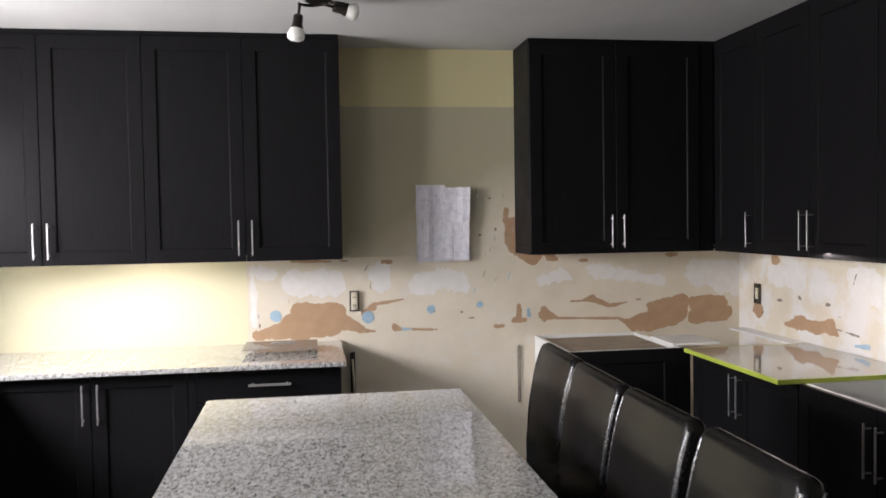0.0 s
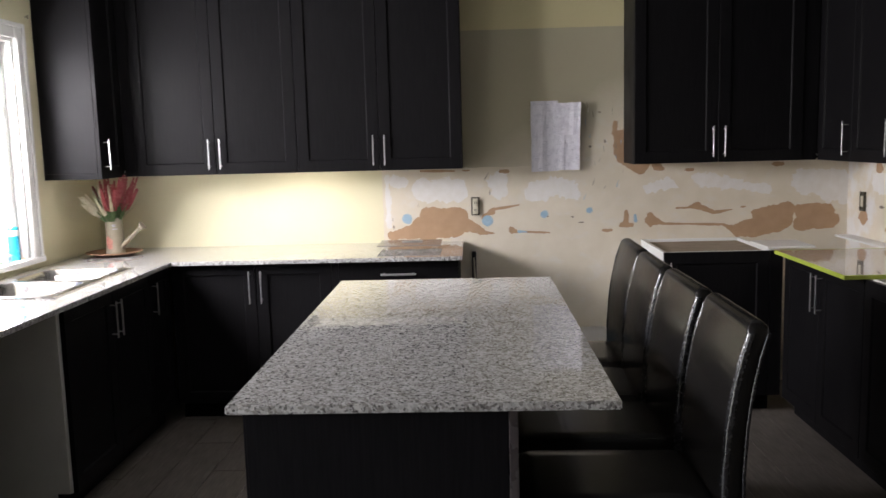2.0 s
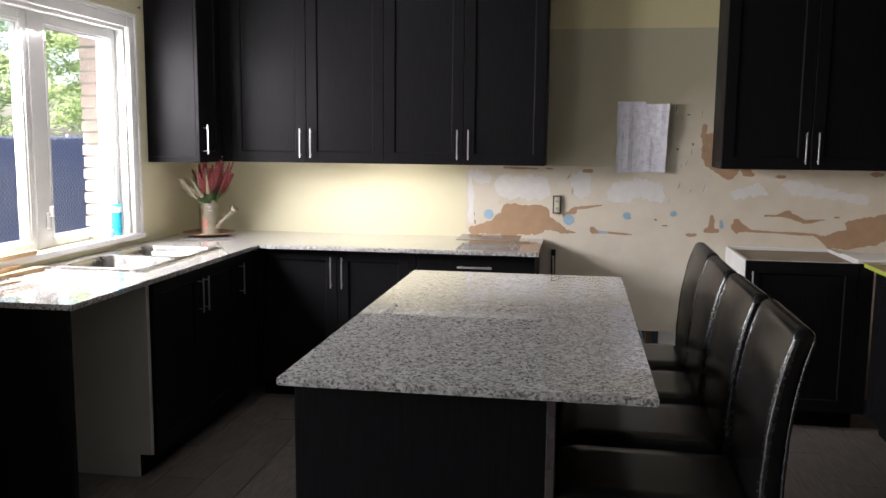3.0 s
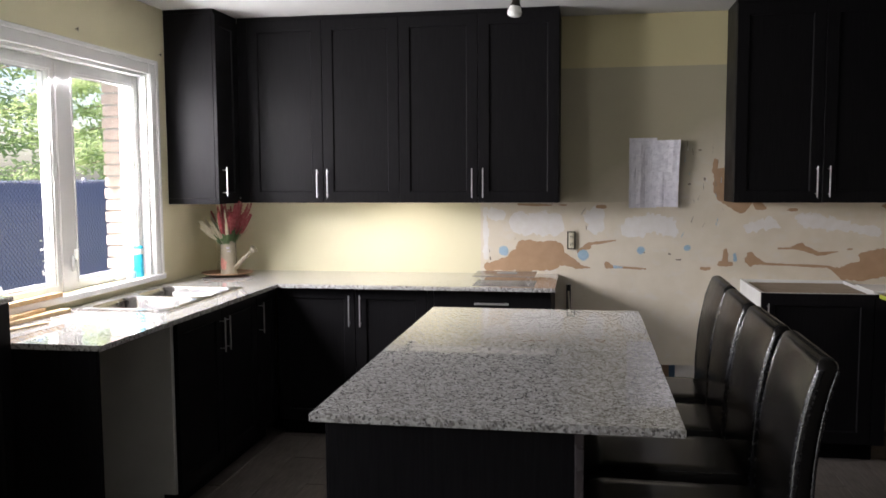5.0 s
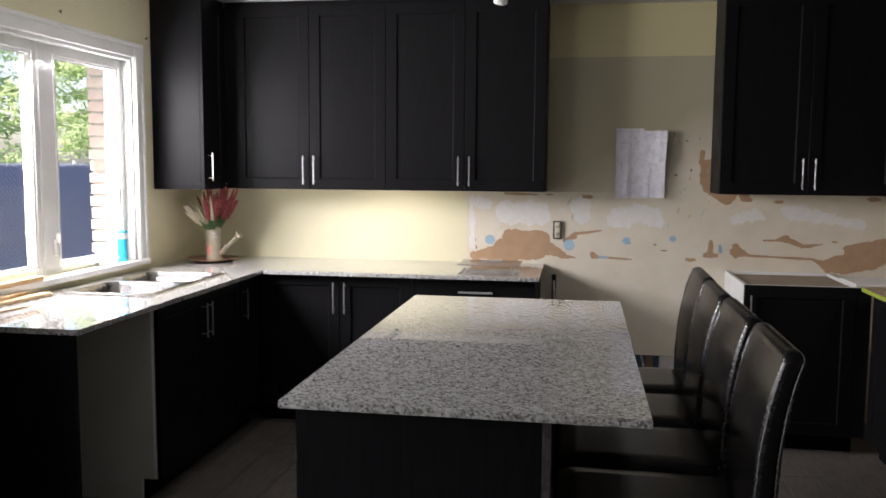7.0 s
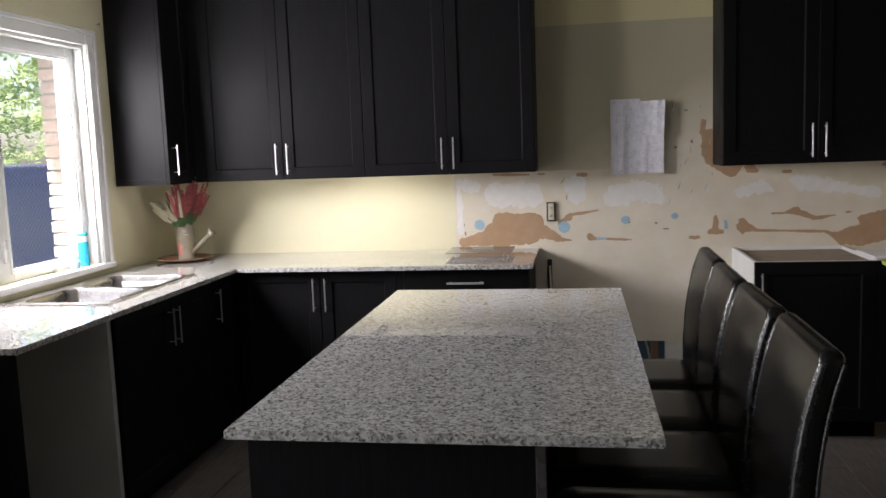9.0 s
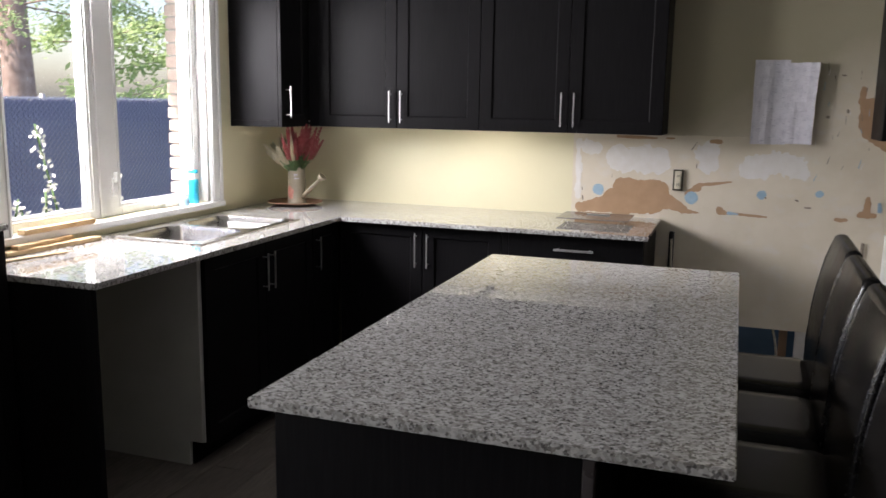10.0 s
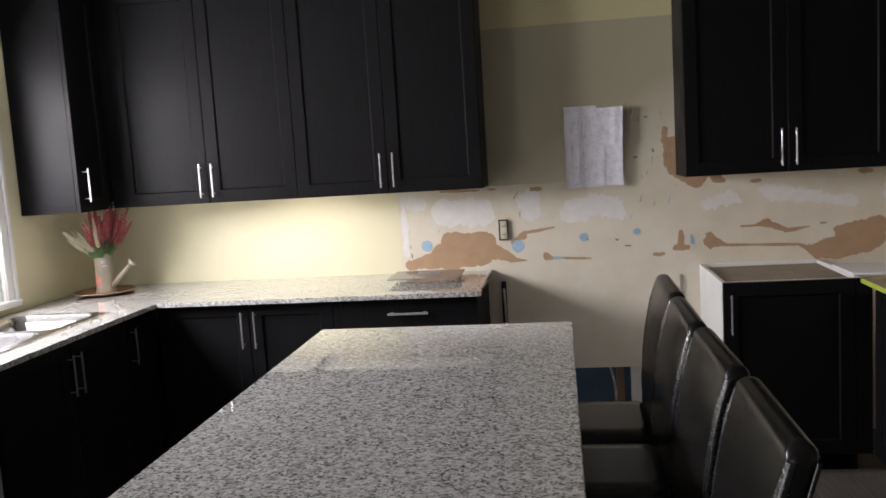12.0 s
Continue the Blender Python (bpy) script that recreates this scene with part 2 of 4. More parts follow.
def leafy(name, color, other):
    """Leaves that let part of the light through."""
    n = Nodes(name)
    c = n.mix(n.noise(1.6, 3), color, other)
    n.done(c, 0.55)
    thin = n.node("ShaderNodeBsdfTranslucent", Color=c)
    mix = n.t.nodes.new("ShaderNodeMixShader")
    mix.inputs[0].default_value = 0.5
    n.link(n.b.outputs[0], mix.inputs[1])
    n.link(thin.outputs[0], mix.inputs[2])
    n.link(mix.outputs[0], n.t.nodes["Material Output"].inputs[0])
    return n.mat


LEAF, LEAF2 = leafy("pine_green", (0.24, 0.34, 0.15), (0.32, 0.42, 0.2)), leafy("young_green", (0.42, 0.54, 0.26), (0.50, 0.60, 0.32))
GRASS = speckled("lawn", (0.05, 0.09, 0.03), (0.09, 0.13, 0.05), 3.0, 0.9, 0.5, fine=60)
PETAL = speckled("white_petals", (0.78, 0.78, 0.76), (0.84, 0.84, 0.82), 30.0, 0.6, 0.1)
CARDBOARD_BLUE = speckled("blue_board", (0.085, 0.14, 0.19), (0.11, 0.17, 0.22), 10.0, 0.7, 0.1)
OVERHANG = speckled("overhang_grey", (0.3, 0.28, 0.26), (0.36, 0.34, 0.31), 5.0, 0.8, 0.2)


# ---- builders ----
def thing(name, m=None, label="", category="", group="", kind=""):
    ob = new(name)
    ob.matrix_world = m or Matrix()
    return tagged(ob, label, category, group, kind)


def part(name, bm, material, parent=None, label=""):
    me = bpy.data.meshes.new(name)
    bm.to_mesh(me)
    bm.free()
    for mt in (material if isinstance(material, (list, tuple)) else (material,)):
        me.materials.append(mt)
    ob = new(name, me)
    if parent is not None:
        ob.parent = parent
    return tagged(ob, label)


def solid(name, bm, material, label="", category="", kind="", group=""):
    return tagged(part(name, bm, material), label, category, group, kind)


def box(bm, x0, x1, y0, y1, z0, z1, mi=0):
    vs = [bm.verts.new((x, y, z)) for x in (x0, x1) for y in (y0, y1) for z in (z0, z1)]
    for q in ((0, 1, 3, 2), (4, 6, 7, 5), (0, 4, 5, 1), (2, 3, 7, 6), (0, 2, 6, 4), (1, 5, 7, 3)):
        bm.faces.new([vs[i] for i in q]).material_index = mi
    return vs


def boxes(*lot, bevel=0.0, seg=1):
    bm = bmesh.new()
    for b in lot:
        box(bm, *b)
    if bevel:
        bmesh.ops.bevel(bm, geom=bm.edges[:], offset=bevel, segments=seg, profile=0.7, affect='EDGES')
    return bm


def smooth(ob):
    for p in ob.data.polygons:
        p.use_smooth = True
    return ob


def rod(bm, a, b, r, n=10, r2=None, caps=True):
    a, b = Vector(a), Vector(b)
    q = (b - a).to_track_quat('Z', 'Y')
    r2 = r if r2 is None else r2
    rings = [[bm.verts.new(p + q @ Vector((rr * math.cos(2 * math.pi * i / n), rr * math.sin(2 * math.pi * i / n), 0))) for i in range(n)] for p, rr in ((a, r), (b, r2))]
    for i in range(n):
        bm.faces.new((rings[0][i], rings[0][(i + 1) % n], rings[1][(i + 1) % n], rings[1][i])).smooth = True
    if caps:
        bm.faces.new(rings[0][::-1])
        bm.faces.new(rings[1])


def rods(*lot, n=10):
    bm = bmesh.new()
    for a, b, r in lot:
        rod(bm, a, b, r, n)
    return bm


def lathe(profile, n=28):
    bm = bmesh.new()
    rings = [[bm.verts.new((r * math.cos(2 * math.pi * i / n), r * math.sin(2 * math.pi * i / n), z)) for i in range(n)] for r, z in profile]
    for a, b in zip(rings, rings[1:]):
        for i in range(n):
            bm.faces.new((a[i], a[(i + 1) % n], b[(i + 1) % n], b[i])).smooth = True
    return bm


# tan that imitates the shade inside the open cabinet
SHADETAN = speckled("tan_interior_shade", (0.26, 0.20, 0.145), (0.32, 0.255, 0.19), 12, 0.8, 0.15)

# ---- the room ----
BY, LX, RX, CZ, RY = 4.12, -2.10, 2.43, 2.46, -3.40
WY0, WY1, WZ0, WZ1 = 1.985, 3.282, 0.965, 2.077   # kitchen window opening


floor = solid("floor", boxes((LX - 0.2, RX + 0.2, RY - 0.2, BY + 0.2, -0.10, -0.006)), MORTAR, "pale grout bed under wood-look floor tiles", "floor", "structure")
ceiling = solid("ceiling", boxes((LX - 0.2, RX + 0.2, RY - 0.2, BY + 0.2, CZ, CZ + 0.12)), CEIL, "matt white painted ceiling", "ceiling", "structure")

# the back wall stops short of the floor behind the missing cooker
bm = boxes((LX - 0.2, 0.30, BY, BY + 0.10, -0.05, CZ), (1.02, RX + 0.2, BY, BY + 0.10, -0.05, CZ), (0.30, 1.02, BY, BY + 0.10, 0.355, CZ))
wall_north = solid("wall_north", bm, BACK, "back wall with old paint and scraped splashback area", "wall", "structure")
solid("wall_cavity", boxes((0.1, 1.25, BY + 0.24, BY + 0.28, -0.05, 0.6)), CARDBOARD_BLUE, "dark blue board inside the opened wall", "wall", "structure")
# the west wall has the kitchen window and, behind the walker, a wide garden door
bm = boxes((LX - 0.16, LX, RY, -1.5, 0, CZ), (LX - 0.16, LX, -1.5, 0.4, 2.1, CZ), (LX - 0.16, LX, 0.4, WY0, 0, CZ), (LX - 0.16, LX, WY1, BY, 0, CZ),
           (LX - 0.16, LX, WY0, WY1, 0, WZ0), (LX - 0.16, LX, WY0, WY1, WZ1, CZ))
wall_west = solid("wall_west", bm, YELLOW, "pale yellow painted wall round the window", "wall", "structure")
wall_east = solid("wall_east", boxes((RX, RX + 0.1, RY, BY, 0, CZ)), SIDE, "wall with scraped skim and torn paper", "wall", "structure")
# never in view; coloured dark so the cabinet fronts reflect less light
wall_south = solid("wall_south", boxes((LX, RX, RY - 0.16, RY, 0, CZ)), PLAIN, "unseen rear wall, dark taupe to weaken reflections", "wall", "structure")

# ---- kitchen window ----
window = thing("window_1", None, "white two-light window with casement, sunlit garden behind", "window", kind="structure")
c0, c1, d0, d1 = WY0 - 0.085, WY1 + 0.085, WZ0 - 0.02, WZ1 + 0.078
part("casing", boxes((LX - 0.0, LX + 0.018, c0, WY0, d0, d1), (LX, LX + 0.018, WY1, c1, d0, d1), (LX, LX + 0.018, WY0, WY1, WZ1, d1),
                     (LX + 0.018, LX + 0.030, c0, c0 + 0.022, d0, d1), (LX + 0.018, LX + 0.030, c1 - 0.022, c1, d0, d1),
                     (LX + 0.018, LX + 0.030, c0 + 0.022, c1 - 0.022, d1 - 0.022, d1),
                     (LX + 0.018, LX + 0.024, WY0 - 0.02, WY0 - 0.006, d0, WZ1 + 0.006), (LX + 0.018, LX + 0.024, WY1 + 0.006, WY1 + 0.02, d0, WZ1 + 0.006), bevel=0.003), WHITE, window)
part("jamb", boxes((LX - 0.16, LX, WY0, WY0 + 0.018, WZ0, WZ1), (LX - 0.16, LX, WY1 - 0.018, WY1, WZ0, WZ1), (LX - 0.16, LX, WY0 + 0.018, WY1 - 0.018, WZ1 - 0.018, WZ1)), WHITE, window)
part("window_sill", boxes((LX - 0.16, LX + 0.034, c0 - 0.01, c1 + 0.01, WZ0 - 0.032, WZ0 - 0.001), bevel=0.004), WHITE, window)
MY0, MY1 = 2.528, 2.574   # mullion between the lights


def sash(y0, y1, fl, fr, x):
    """A sash with stiles fl and fr wide, its glass held by a small stepped bead."""
    z0, z1, ft, fb = WZ0, WZ1 - 0.018, 0.062, 0.053
    a, b, c, d = y0 + fl, y1 - fr, z0 + fb, z1 - ft
    frame_part = part("sash_frame", boxes((x - 0.03, x + 0.02, y0, a, z0, z1), (x - 0.03, x + 0.02, b, y1, z0, z1), (x - 0.03, x + 0.02, a, b, z0, c), (x - 0.03, x + 0.02, a, b, d, z1),
                                          (x + 0.0205, x + 0.026, a - 0.022, a - 0.014, c - 0.02, d + 0.02), (x + 0.0205, x + 0.026, b + 0.014, b + 0.022, c - 0.02, d + 0.02),
                                          (x + 0.0205, x + 0.026, a - 0.014, b + 0.014, c - 0.02, c - 0.012), (x + 0.0205, x + 0.026, a - 0.014, b + 0.014, d + 0.012, d + 0.02), bevel=0.002), WHITE, window)
    part("glazing_gasket", boxes((x - 0.002, x + 0.004, a, a + 0.004, c, d), (x - 0.002, x + 0.004, b - 0.004, b, c, d), (x - 0.002, x + 0.004, a + 0.004, b - 0.004, c, c + 0.004), (x - 0.002, x + 0.004, a + 0.004, b - 0.004, d - 0.004, d)), GALV, frame_part, "grey glazing gasket")
    g = part("pane", boxes((x - 0.008, x - 0.004, a - 0.005, b + 0.005, c - 0.005, d + 0.005)), GLASS, frame_part)
    g.visible_shadow = False


sash(WY0 + 0.018, MY0, 0.045, 0.054, LX - 0.068)
sash(MY1, WY1 - 0.018, 0.096, 0.062, LX - 0.068)
part("mullion", boxes((LX - 0.11, LX - 0.042, MY0 + 0.001, MY1 - 0.001, WZ0, WZ1 - 0.018), bevel=0.004), WHITE, window)
part("casement_crank", boxes((LX - 0.046, LX - 0.018, 2.94, 3.06, WZ0 + 0.002, WZ0 + 0.028), (LX - 0.034, LX - 0.02, 2.86, 2.96, WZ0 + 0.018, WZ0 + 0.03), bevel=0.004), WHITE, window, "white crank handle")
part("sash_lock", boxes((LX - 0.047, LX - 0.03, 2.60, 2.625, WZ0 + 0.09, WZ0 + 0.17), (LX - 0.034, LX - 0.012, 2.605, 2.62, WZ0 + 0.15, WZ0 + 0.20), bevel=0.004), WHITE, window, "white sash lock")


# ---- cabinets ----
def shaker(bm, x0, x1, z0, z1, y, rail=0.062, thick=0.02, sink=0.008):
    """A framed front in one piece: the middle field is stepped back behind a small chamfer."""
    def ring(d, yy):
        return [(x0 + d, yy, z0 + d), (x1 - d, yy, z0 + d), (x1 - d, yy, z1 - d), (x0 + d, yy, z1 - d)]
    rows = [ring(0, y + thick), ring(0, y + 0.0015), ring(0.0015, y), ring(rail, y), ring(rail + 0.0015, y + 0.001), ring(rail + 0.0065, y + sink)]
    rows = [[bm.verts.new(v) for v in r] for r in rows]
    for a, b in zip(rows, rows[1:]):
        for k in range(4):
            bm.faces.new((a[k], a[(k + 1) % 4], b[(k + 1) % 4], b[k]))
    bm.faces.new(rows[-1])
    bm.faces.new(rows[0][::-1])


def bar_handle(parent, x, z0, z1, y, across=False):
    """A slim square bar pull on two posts; runs up from z0 to z1, or across from x - half to x + half."""
    bm = bmesh.new()
    if across:
        h = (z1 - z0) / 2
        box(bm, x - h, x + h, y - 0.034, y - 0.024, z0 - 0.005, z0 + 0.005)
        for s in (-1, 1):
            box(bm, x + s * (h - 0.018) - 0.005, x + s * (h - 0.018) + 0.005, y - 0.024, y, z0 - 0.005, z0 + 0.005)
    else:
        box(bm, x - 0.0034, x + 0.0034, y - 0.033, y - 0.026, z0, z1)
        for z in (z0 + 0.018, z1 - 0.018):
            box(bm, x - 0.0025, x + 0.0025, y - 0.026, y, z - 0.0025, z + 0.0025)
    bmesh.ops.bevel(bm, geom=bm.edges[:], offset=0.001, segments=1, affect='EDGES')
    return part("handle", bm, CHROME, parent, "satin nickel bar handle")


def cabinet(name, m, width, depth, z0, z1, fronts, label, kick=0.0, group="", open_top=False, left=0.0, right=0.0):
    """Local x across, front at y = 0 facing -y, back at y = depth. fronts: (x0, x1, z0, z1, kind, handle) with handle None, (x, z0, z1) or ('across', x, z, length)."""
    top = thing(name, m, label, "cabinet", group)
    e = 0.018
    if open_top:
        zk = z0 + kick
        part("side_panel", boxes((0, e, 0.021, depth, zk, z1)), CARCASS, top, "white melamine side")
        part("side_panel", boxes((width - e, width, 0.021, depth, zk, z1)), CARCASS, top, "white melamine side")
        part("bottom_panel", boxes((e, width - e, 0.021, depth - e, zk, zk + e)), CARCASS, top)
        part("back_panel", boxes((e, width - e, depth - e, depth, zk, z1)), CARCASS, top)
        part("front_rail", boxes((e, width - e, 0.021, 0.04, z1 - 0.03, z1)), CARCASS, top)
    else:
        part("body", boxes((0, width, 0.021, depth, z0 + (kick if kick else 0.032), z1), bevel=0.0008), WOOD, top)
        if not kick:
            part("bottom_panel", boxes((0.017, width - 0.017, 0.021, depth - 0.002, z0 + 0.022, z0 + 0.0315)), CARCASS, top, "white melamine underside")
            part("end_skirt", boxes((0, 0.016, 0.021, depth, z0, z0 + 0.0315)), WOOD, top)
            part("end_skirt", boxes((width - 0.016, width, 0.021, depth, z0, z0 + 0.0315)), WOOD, top)
    if kick:
        part("plinth", boxes((0, width, 0.075, 0.091, z0, z0 + kick - 0.002)), WOOD, top)
    for (x0, x1, a, b, what, handle) in fronts:
        bm = bmesh.new()
        if what == "flat":
            box(bm, x0, x1, 0, 0.0195, a, b)
        else:
            shaker(bm, x0 + 0.0015, x1 - 0.0015, a, b, 0.0)
        d = part({"drawer": "drawer_front", "flat": "filler"}.get(what, "door"), bm, WOOD, top)
        if handle and handle[0] == 'across':
            bar_handle(d, handle[1], handle[2], handle[2] + handle[3], 0.0, True)
        elif handle:
            bar_handle(d, *handle, 0.0)
    return top


def facing_north(x, y):
    """On the back wall: fronts look towards -y."""
    return pose(x, y, 0)


def facing_east(x, y):
    """On the left-hand wall: local x runs along +y, fronts look towards +x."""
    return pose(x, y, 0, 0, 0, 90)


def facing_west(x, y):
    """On the right-hand wall: local x runs along -y, fronts look towards -x."""
    return pose(x, y, 0, 0, 0, -90)


UZ0, UZ1, UF = 1.352, 2.435, 3.79
UPPER = "black-brown shaker wall cabinet with slim bar handles"
DW = 0.4665
for i in range(2):
    x0 = -1.722 + 2 * DW * i
    cabinet("wall_cabinet", facing_north(x0, UF), 2 * DW, BY - UF - 0.002, UZ0, UZ1,
            [(0, DW, UZ0, UZ1, "door", (DW - 0.032, 1.382, 1.552)), (DW, 2 * DW, UZ0, UZ1, "door", (DW + 0.032, 1.382, 1.552))], UPPER, group="wall cabinets on the back wall")
cabinet("wall_cabinet", facing_east(-1.785, 3.49), BY - 3.49 - 0.002, 0.313, UZ0, UZ1,
        [(0, 0.298, UZ0, UZ1, "door", (0.05, 1.40, 1.566))], "black-brown corner wall cabinet beside the window")
cabinet("wall_cabinet", facing_north(1.104, UF), 0.924, BY - UF - 0.002, UZ0, UZ1,
        [(0, 0.462, UZ0, UZ1, "door", (0.430, 1.382, 1.552)), (0.462, 0.924, UZ0, UZ1, "door", (0.494, 1.382, 1.552))], UPPER, group="wall cabinets on the back wall")
cabinet("wall_cabinet", facing_west(2.11, 4.118), 0.742, 0.318, UZ0, UZ1,
        [(0.33, 0.742, UZ0, UZ1, "door", (0.703, 1.384, 1.556))], "black-brown corner wall cabinet by the scraped wall")
solid("cabinet_filler", boxes((2.0295, 2.1085, UF + 0.006, UF + 0.02, UZ0, UZ1), bevel=0.001), WOOD, "black-brown filler strip between two wall cabinets", "panel")
solid("cabinet_filler", boxes((-1.784, -1.7225, UF + 0.006, UF + 0.02, UZ0, UZ1), bevel=0.001), WOOD, "black-brown filler strip in the cabinet corner", "panel")
for i in range(3):
    cabinet("wall_cabinet", facing_west(2.11, 3.375 - 0.883 * i), 0.882, 0.318, UZ0, UZ1,
            [(0, 0.441, UZ0, UZ1, "door", (0.411, 1.384, 1.556)), (0.441, 0.882, UZ0, UZ1, "door", (0.471, 1.384, 1.556))], UPPER, group="wall cabinets on the side wall")
solid("cornice", boxes((-1.785, 0.142, UF + 0.012, UF + 0.03, UZ1 + 0.001, CZ), (LX, -1.797, 3.492, 3.51, UZ1 + 0.001, CZ), (-1.815, -1.797, 3.51, UF + 0.03, UZ1 + 0.001, CZ), (0.124, 0.142, UF + 0.03, BY, UZ1 + 0.001, CZ)), WOOD,
      "dark strip closing cabinets to the ceiling", "trim", "structure")
solid("cornice", boxes((1.104, 2.12, UF + 0.012, UF + 0.03, UZ1 + 0.001, CZ), (1.104, 1.122, UF + 0.03, BY, UZ1 + 0.001, CZ), (2.122, 2.14, 0.74, UF + 0.012, UZ1 + 0.001, CZ)), WOOD,
      "dark strip closing cabinets to the ceiling", "trim", "structure")

BASE = "black-brown shaker base cabinet under granite worktop"
BF, BZ = 3.50, 0.8785
cabinet("base_cabinet", facing_north(-1.452, BF), 0.917, BY - BF - 0.002, 0, BZ,
        [(0, 0.4645, 0.10, BZ, "door", (0.433, 0.66, 0.838)), (0.4645, 0.88, 0.10, BZ, "door", (0.497, 0.66, 0.838)), (0.881, 0.917, 0.10, BZ, "flat", None)], BASE, 0.10, "base cabinets under the worktop")
cabinet("base_cabinet", facing_north(-0.534, BF), 0.650, BY - BF - 0.002, 0, BZ,
        [(0.001, 0.648, 0.735, BZ, "flat", ('across', 0.325, 0.805, 0.19)), (0.001, 0.648, 0.42, 0.731, "drawer", ('across', 0.325, 0.66, 0.19)), (0.001, 0.648, 0.10, 0.416, "drawer", ('across', 0.325, 0.345, 0.19))],
        "black-brown drawer cabinet beside the cooker gap", 0.10)
cabinet("base_cabinet", facing_east(-1.46, 2.31), 0.90, 0.636, 0, BZ,
        [(0, 0.46, 0.10, BZ, "door", (0.432, 0.655, 0.825)), (0.46, 0.90, 0.10, BZ, "door", (0.490, 0.655, 0.825))], "black-brown sink cabinet beside the empty dishwasher gap", 0.10, open_top=True)
cabinet("base_cabinet", facing_east(-1.46, 3.212), 0.283, 0.636, 0, BZ,
        [(0, 0.281, 0.10, BZ, "door", (0.03, 0.655, 0.825))], "black-brown corner base cabinet with one narrow door", 0.10)
solid("gable_panel", boxes((-2.096, -1.482, 2.290, 2.3085, 0.105, BZ), (-2.096, -1.545, 2.290, 2.3085, 0.0, 0.105), bevel=0.0008), GREYSIDE, "bare pale cabinet side facing the dishwasher gap", "panel")
solid("end_panel", boxes((-2.096, -1.455, 1.685, 1.71, 0.0, BZ), bevel=0.0012), WOOD, "dark end panel carrying the worktop", "panel")
cabinet("low_cabinet", facing_east(-1.775, 0.55), 1.11, 0.322, 0, 1.055,
        [(0, 0.555, 0.10, 1.055, "door", None), (0.555, 1.11, 0.10, 1.055, "door", None)], "shallow black-brown cabinet along the window wall", 0.10)
solid("countertop", boxes((LX + 0.002, -1.76, 0.535, 1.665, 1.056, 1.076), bevel=0.003), GRANITE, "pale speckled top on the shallow cabinet", "countertop")

# right-hand base run, without worktop as yet
RZ = 0.888
cabinet("base_cabinet", facing_north(1.208, BF), 0.587, BY - BF - 0.002, 0, RZ,
        [(0, 0.557, 0.10, RZ, "door", (0.032, 0.66, 0.838)), (0.558, 0.625, 0.10, RZ, "flat", None)], "black-brown base cabinet, open white box on top", 0.10, open_top=True)
for i in range(4):
    cabinet("base_cabinet", facing_west(1.836, 3.492 - 0.916 * i), 0.914, 0.59, 0, RZ,
            [(0.012 if i == 0 else 0, 0.457, 0.10, RZ, "door", (0.427, 0.65, 0.838)), (0.457, 0.914, 0.10, RZ, "door", (0.487, 0.65, 0.838))],
            "black-brown base cabinet under a loose glossy panel" if i == 0 else "black-brown base cabinet, open white box on top", 0.10, "base cabinets without a worktop", open_top=True)
# added sheet, its brown stands for the shaded band behind the front rim
solid("shade_board", boxes((1.228, 1.775, 3.545, 4.098, 0.858, 0.872)), SHADETAN, "added tan sheet standing for the open cabinet's shaded inside", "board")
panel = thing("glossy_board", pose(0, 0, 0), "glossy taupe panel with lime edge lying on cabinets", "panel")
part("board", boxes((1.752, 2.39, 2.574, 3.38, 0.889, 0.9065)), GLOSSPANEL, panel)
part("edge_band", boxes((1.746, 1.7515, 2.568, 3.386, 0.889, 0.907), (1.752, 2.39, 2.568, 2.5735, 0.889, 0.907), (1.752, 2.39, 3.3805, 3.386, 0.889, 0.907)), LIME, panel, "lime green edge")
solid("white_board", boxes((1.776, 2.03, 3.57, 3.86, 0.889, 0.8995), bevel=0.001), WHITE, "white board offcut bridging two open cabinets", "board")
solid("white_board", boxes((2.335, 2.426, 3.40, 4.06, 0.889, 0.8995), bevel=0.001), WHITE, "narrow white board strip along the scraped wall", "board")

# ---- worktop with sink ----
bm = bmesh.new()
SX0, SX1, SY0, SY1 = -2.03, -1.55, 2.42, 3.24
T0, T1 = 0.8795, 0.901
for b in ((LX + 0.002, -1.426, 1.672, SY0 + 0.02), (LX + 0.002, SX0 + 0.02, SY0 + 0.02, SY1 - 0.02), (SX1 - 0.02, -1.426, SY0 + 0.02, SY1 - 0.02), (LX + 0.002, -1.426, SY1 - 0.02, BY - 0.002), (-1.426, 0.137, 3.446, BY - 0.002)):
    box(bm, *b, T0, T1)
bmesh.ops.remove_doubles(bm, verts=bm.verts, dist=0.0005)
worktop = solid("worktop", bm, GRANITE, "L-shaped speckled white and grey granite worktop", "countertop")


def rounded(x0, x1, y0, y1, r, n=6):
    pts = []
    for cx, cy, a in ((x1 - r, y1 - r, 0), (x0 + r, y1 - r, 90), (x0 + r, y0 + r, 180), (x1 - r, y0 + r, 270)):
        pts += [(cx + r * math.cos(radians(a + 90 * i / n)), cy + r * math.sin(radians(a + 90 * i / n))) for i in range(n + 1)]
    return pts


def loft(bm, loops, close_last=True, close_first=False, mi=0, sm=True):
    rings = [[bm.verts.new(p) for p in l] for l in loops]
    n = len(rings[0])
    for a, b in zip(rings, rings[1:]):
        for i in range(n):
            f = bm.faces.new((a[i], a[(i + 1) % n], b[(i + 1) % n], b[i]))
            f.smooth, f.material_index = sm, mi
    if close_last:
        bm.faces.new(rings[-1]).material_index = mi
    if close_first:
        bm.faces.new(rings[0][::-1]).material_index = mi


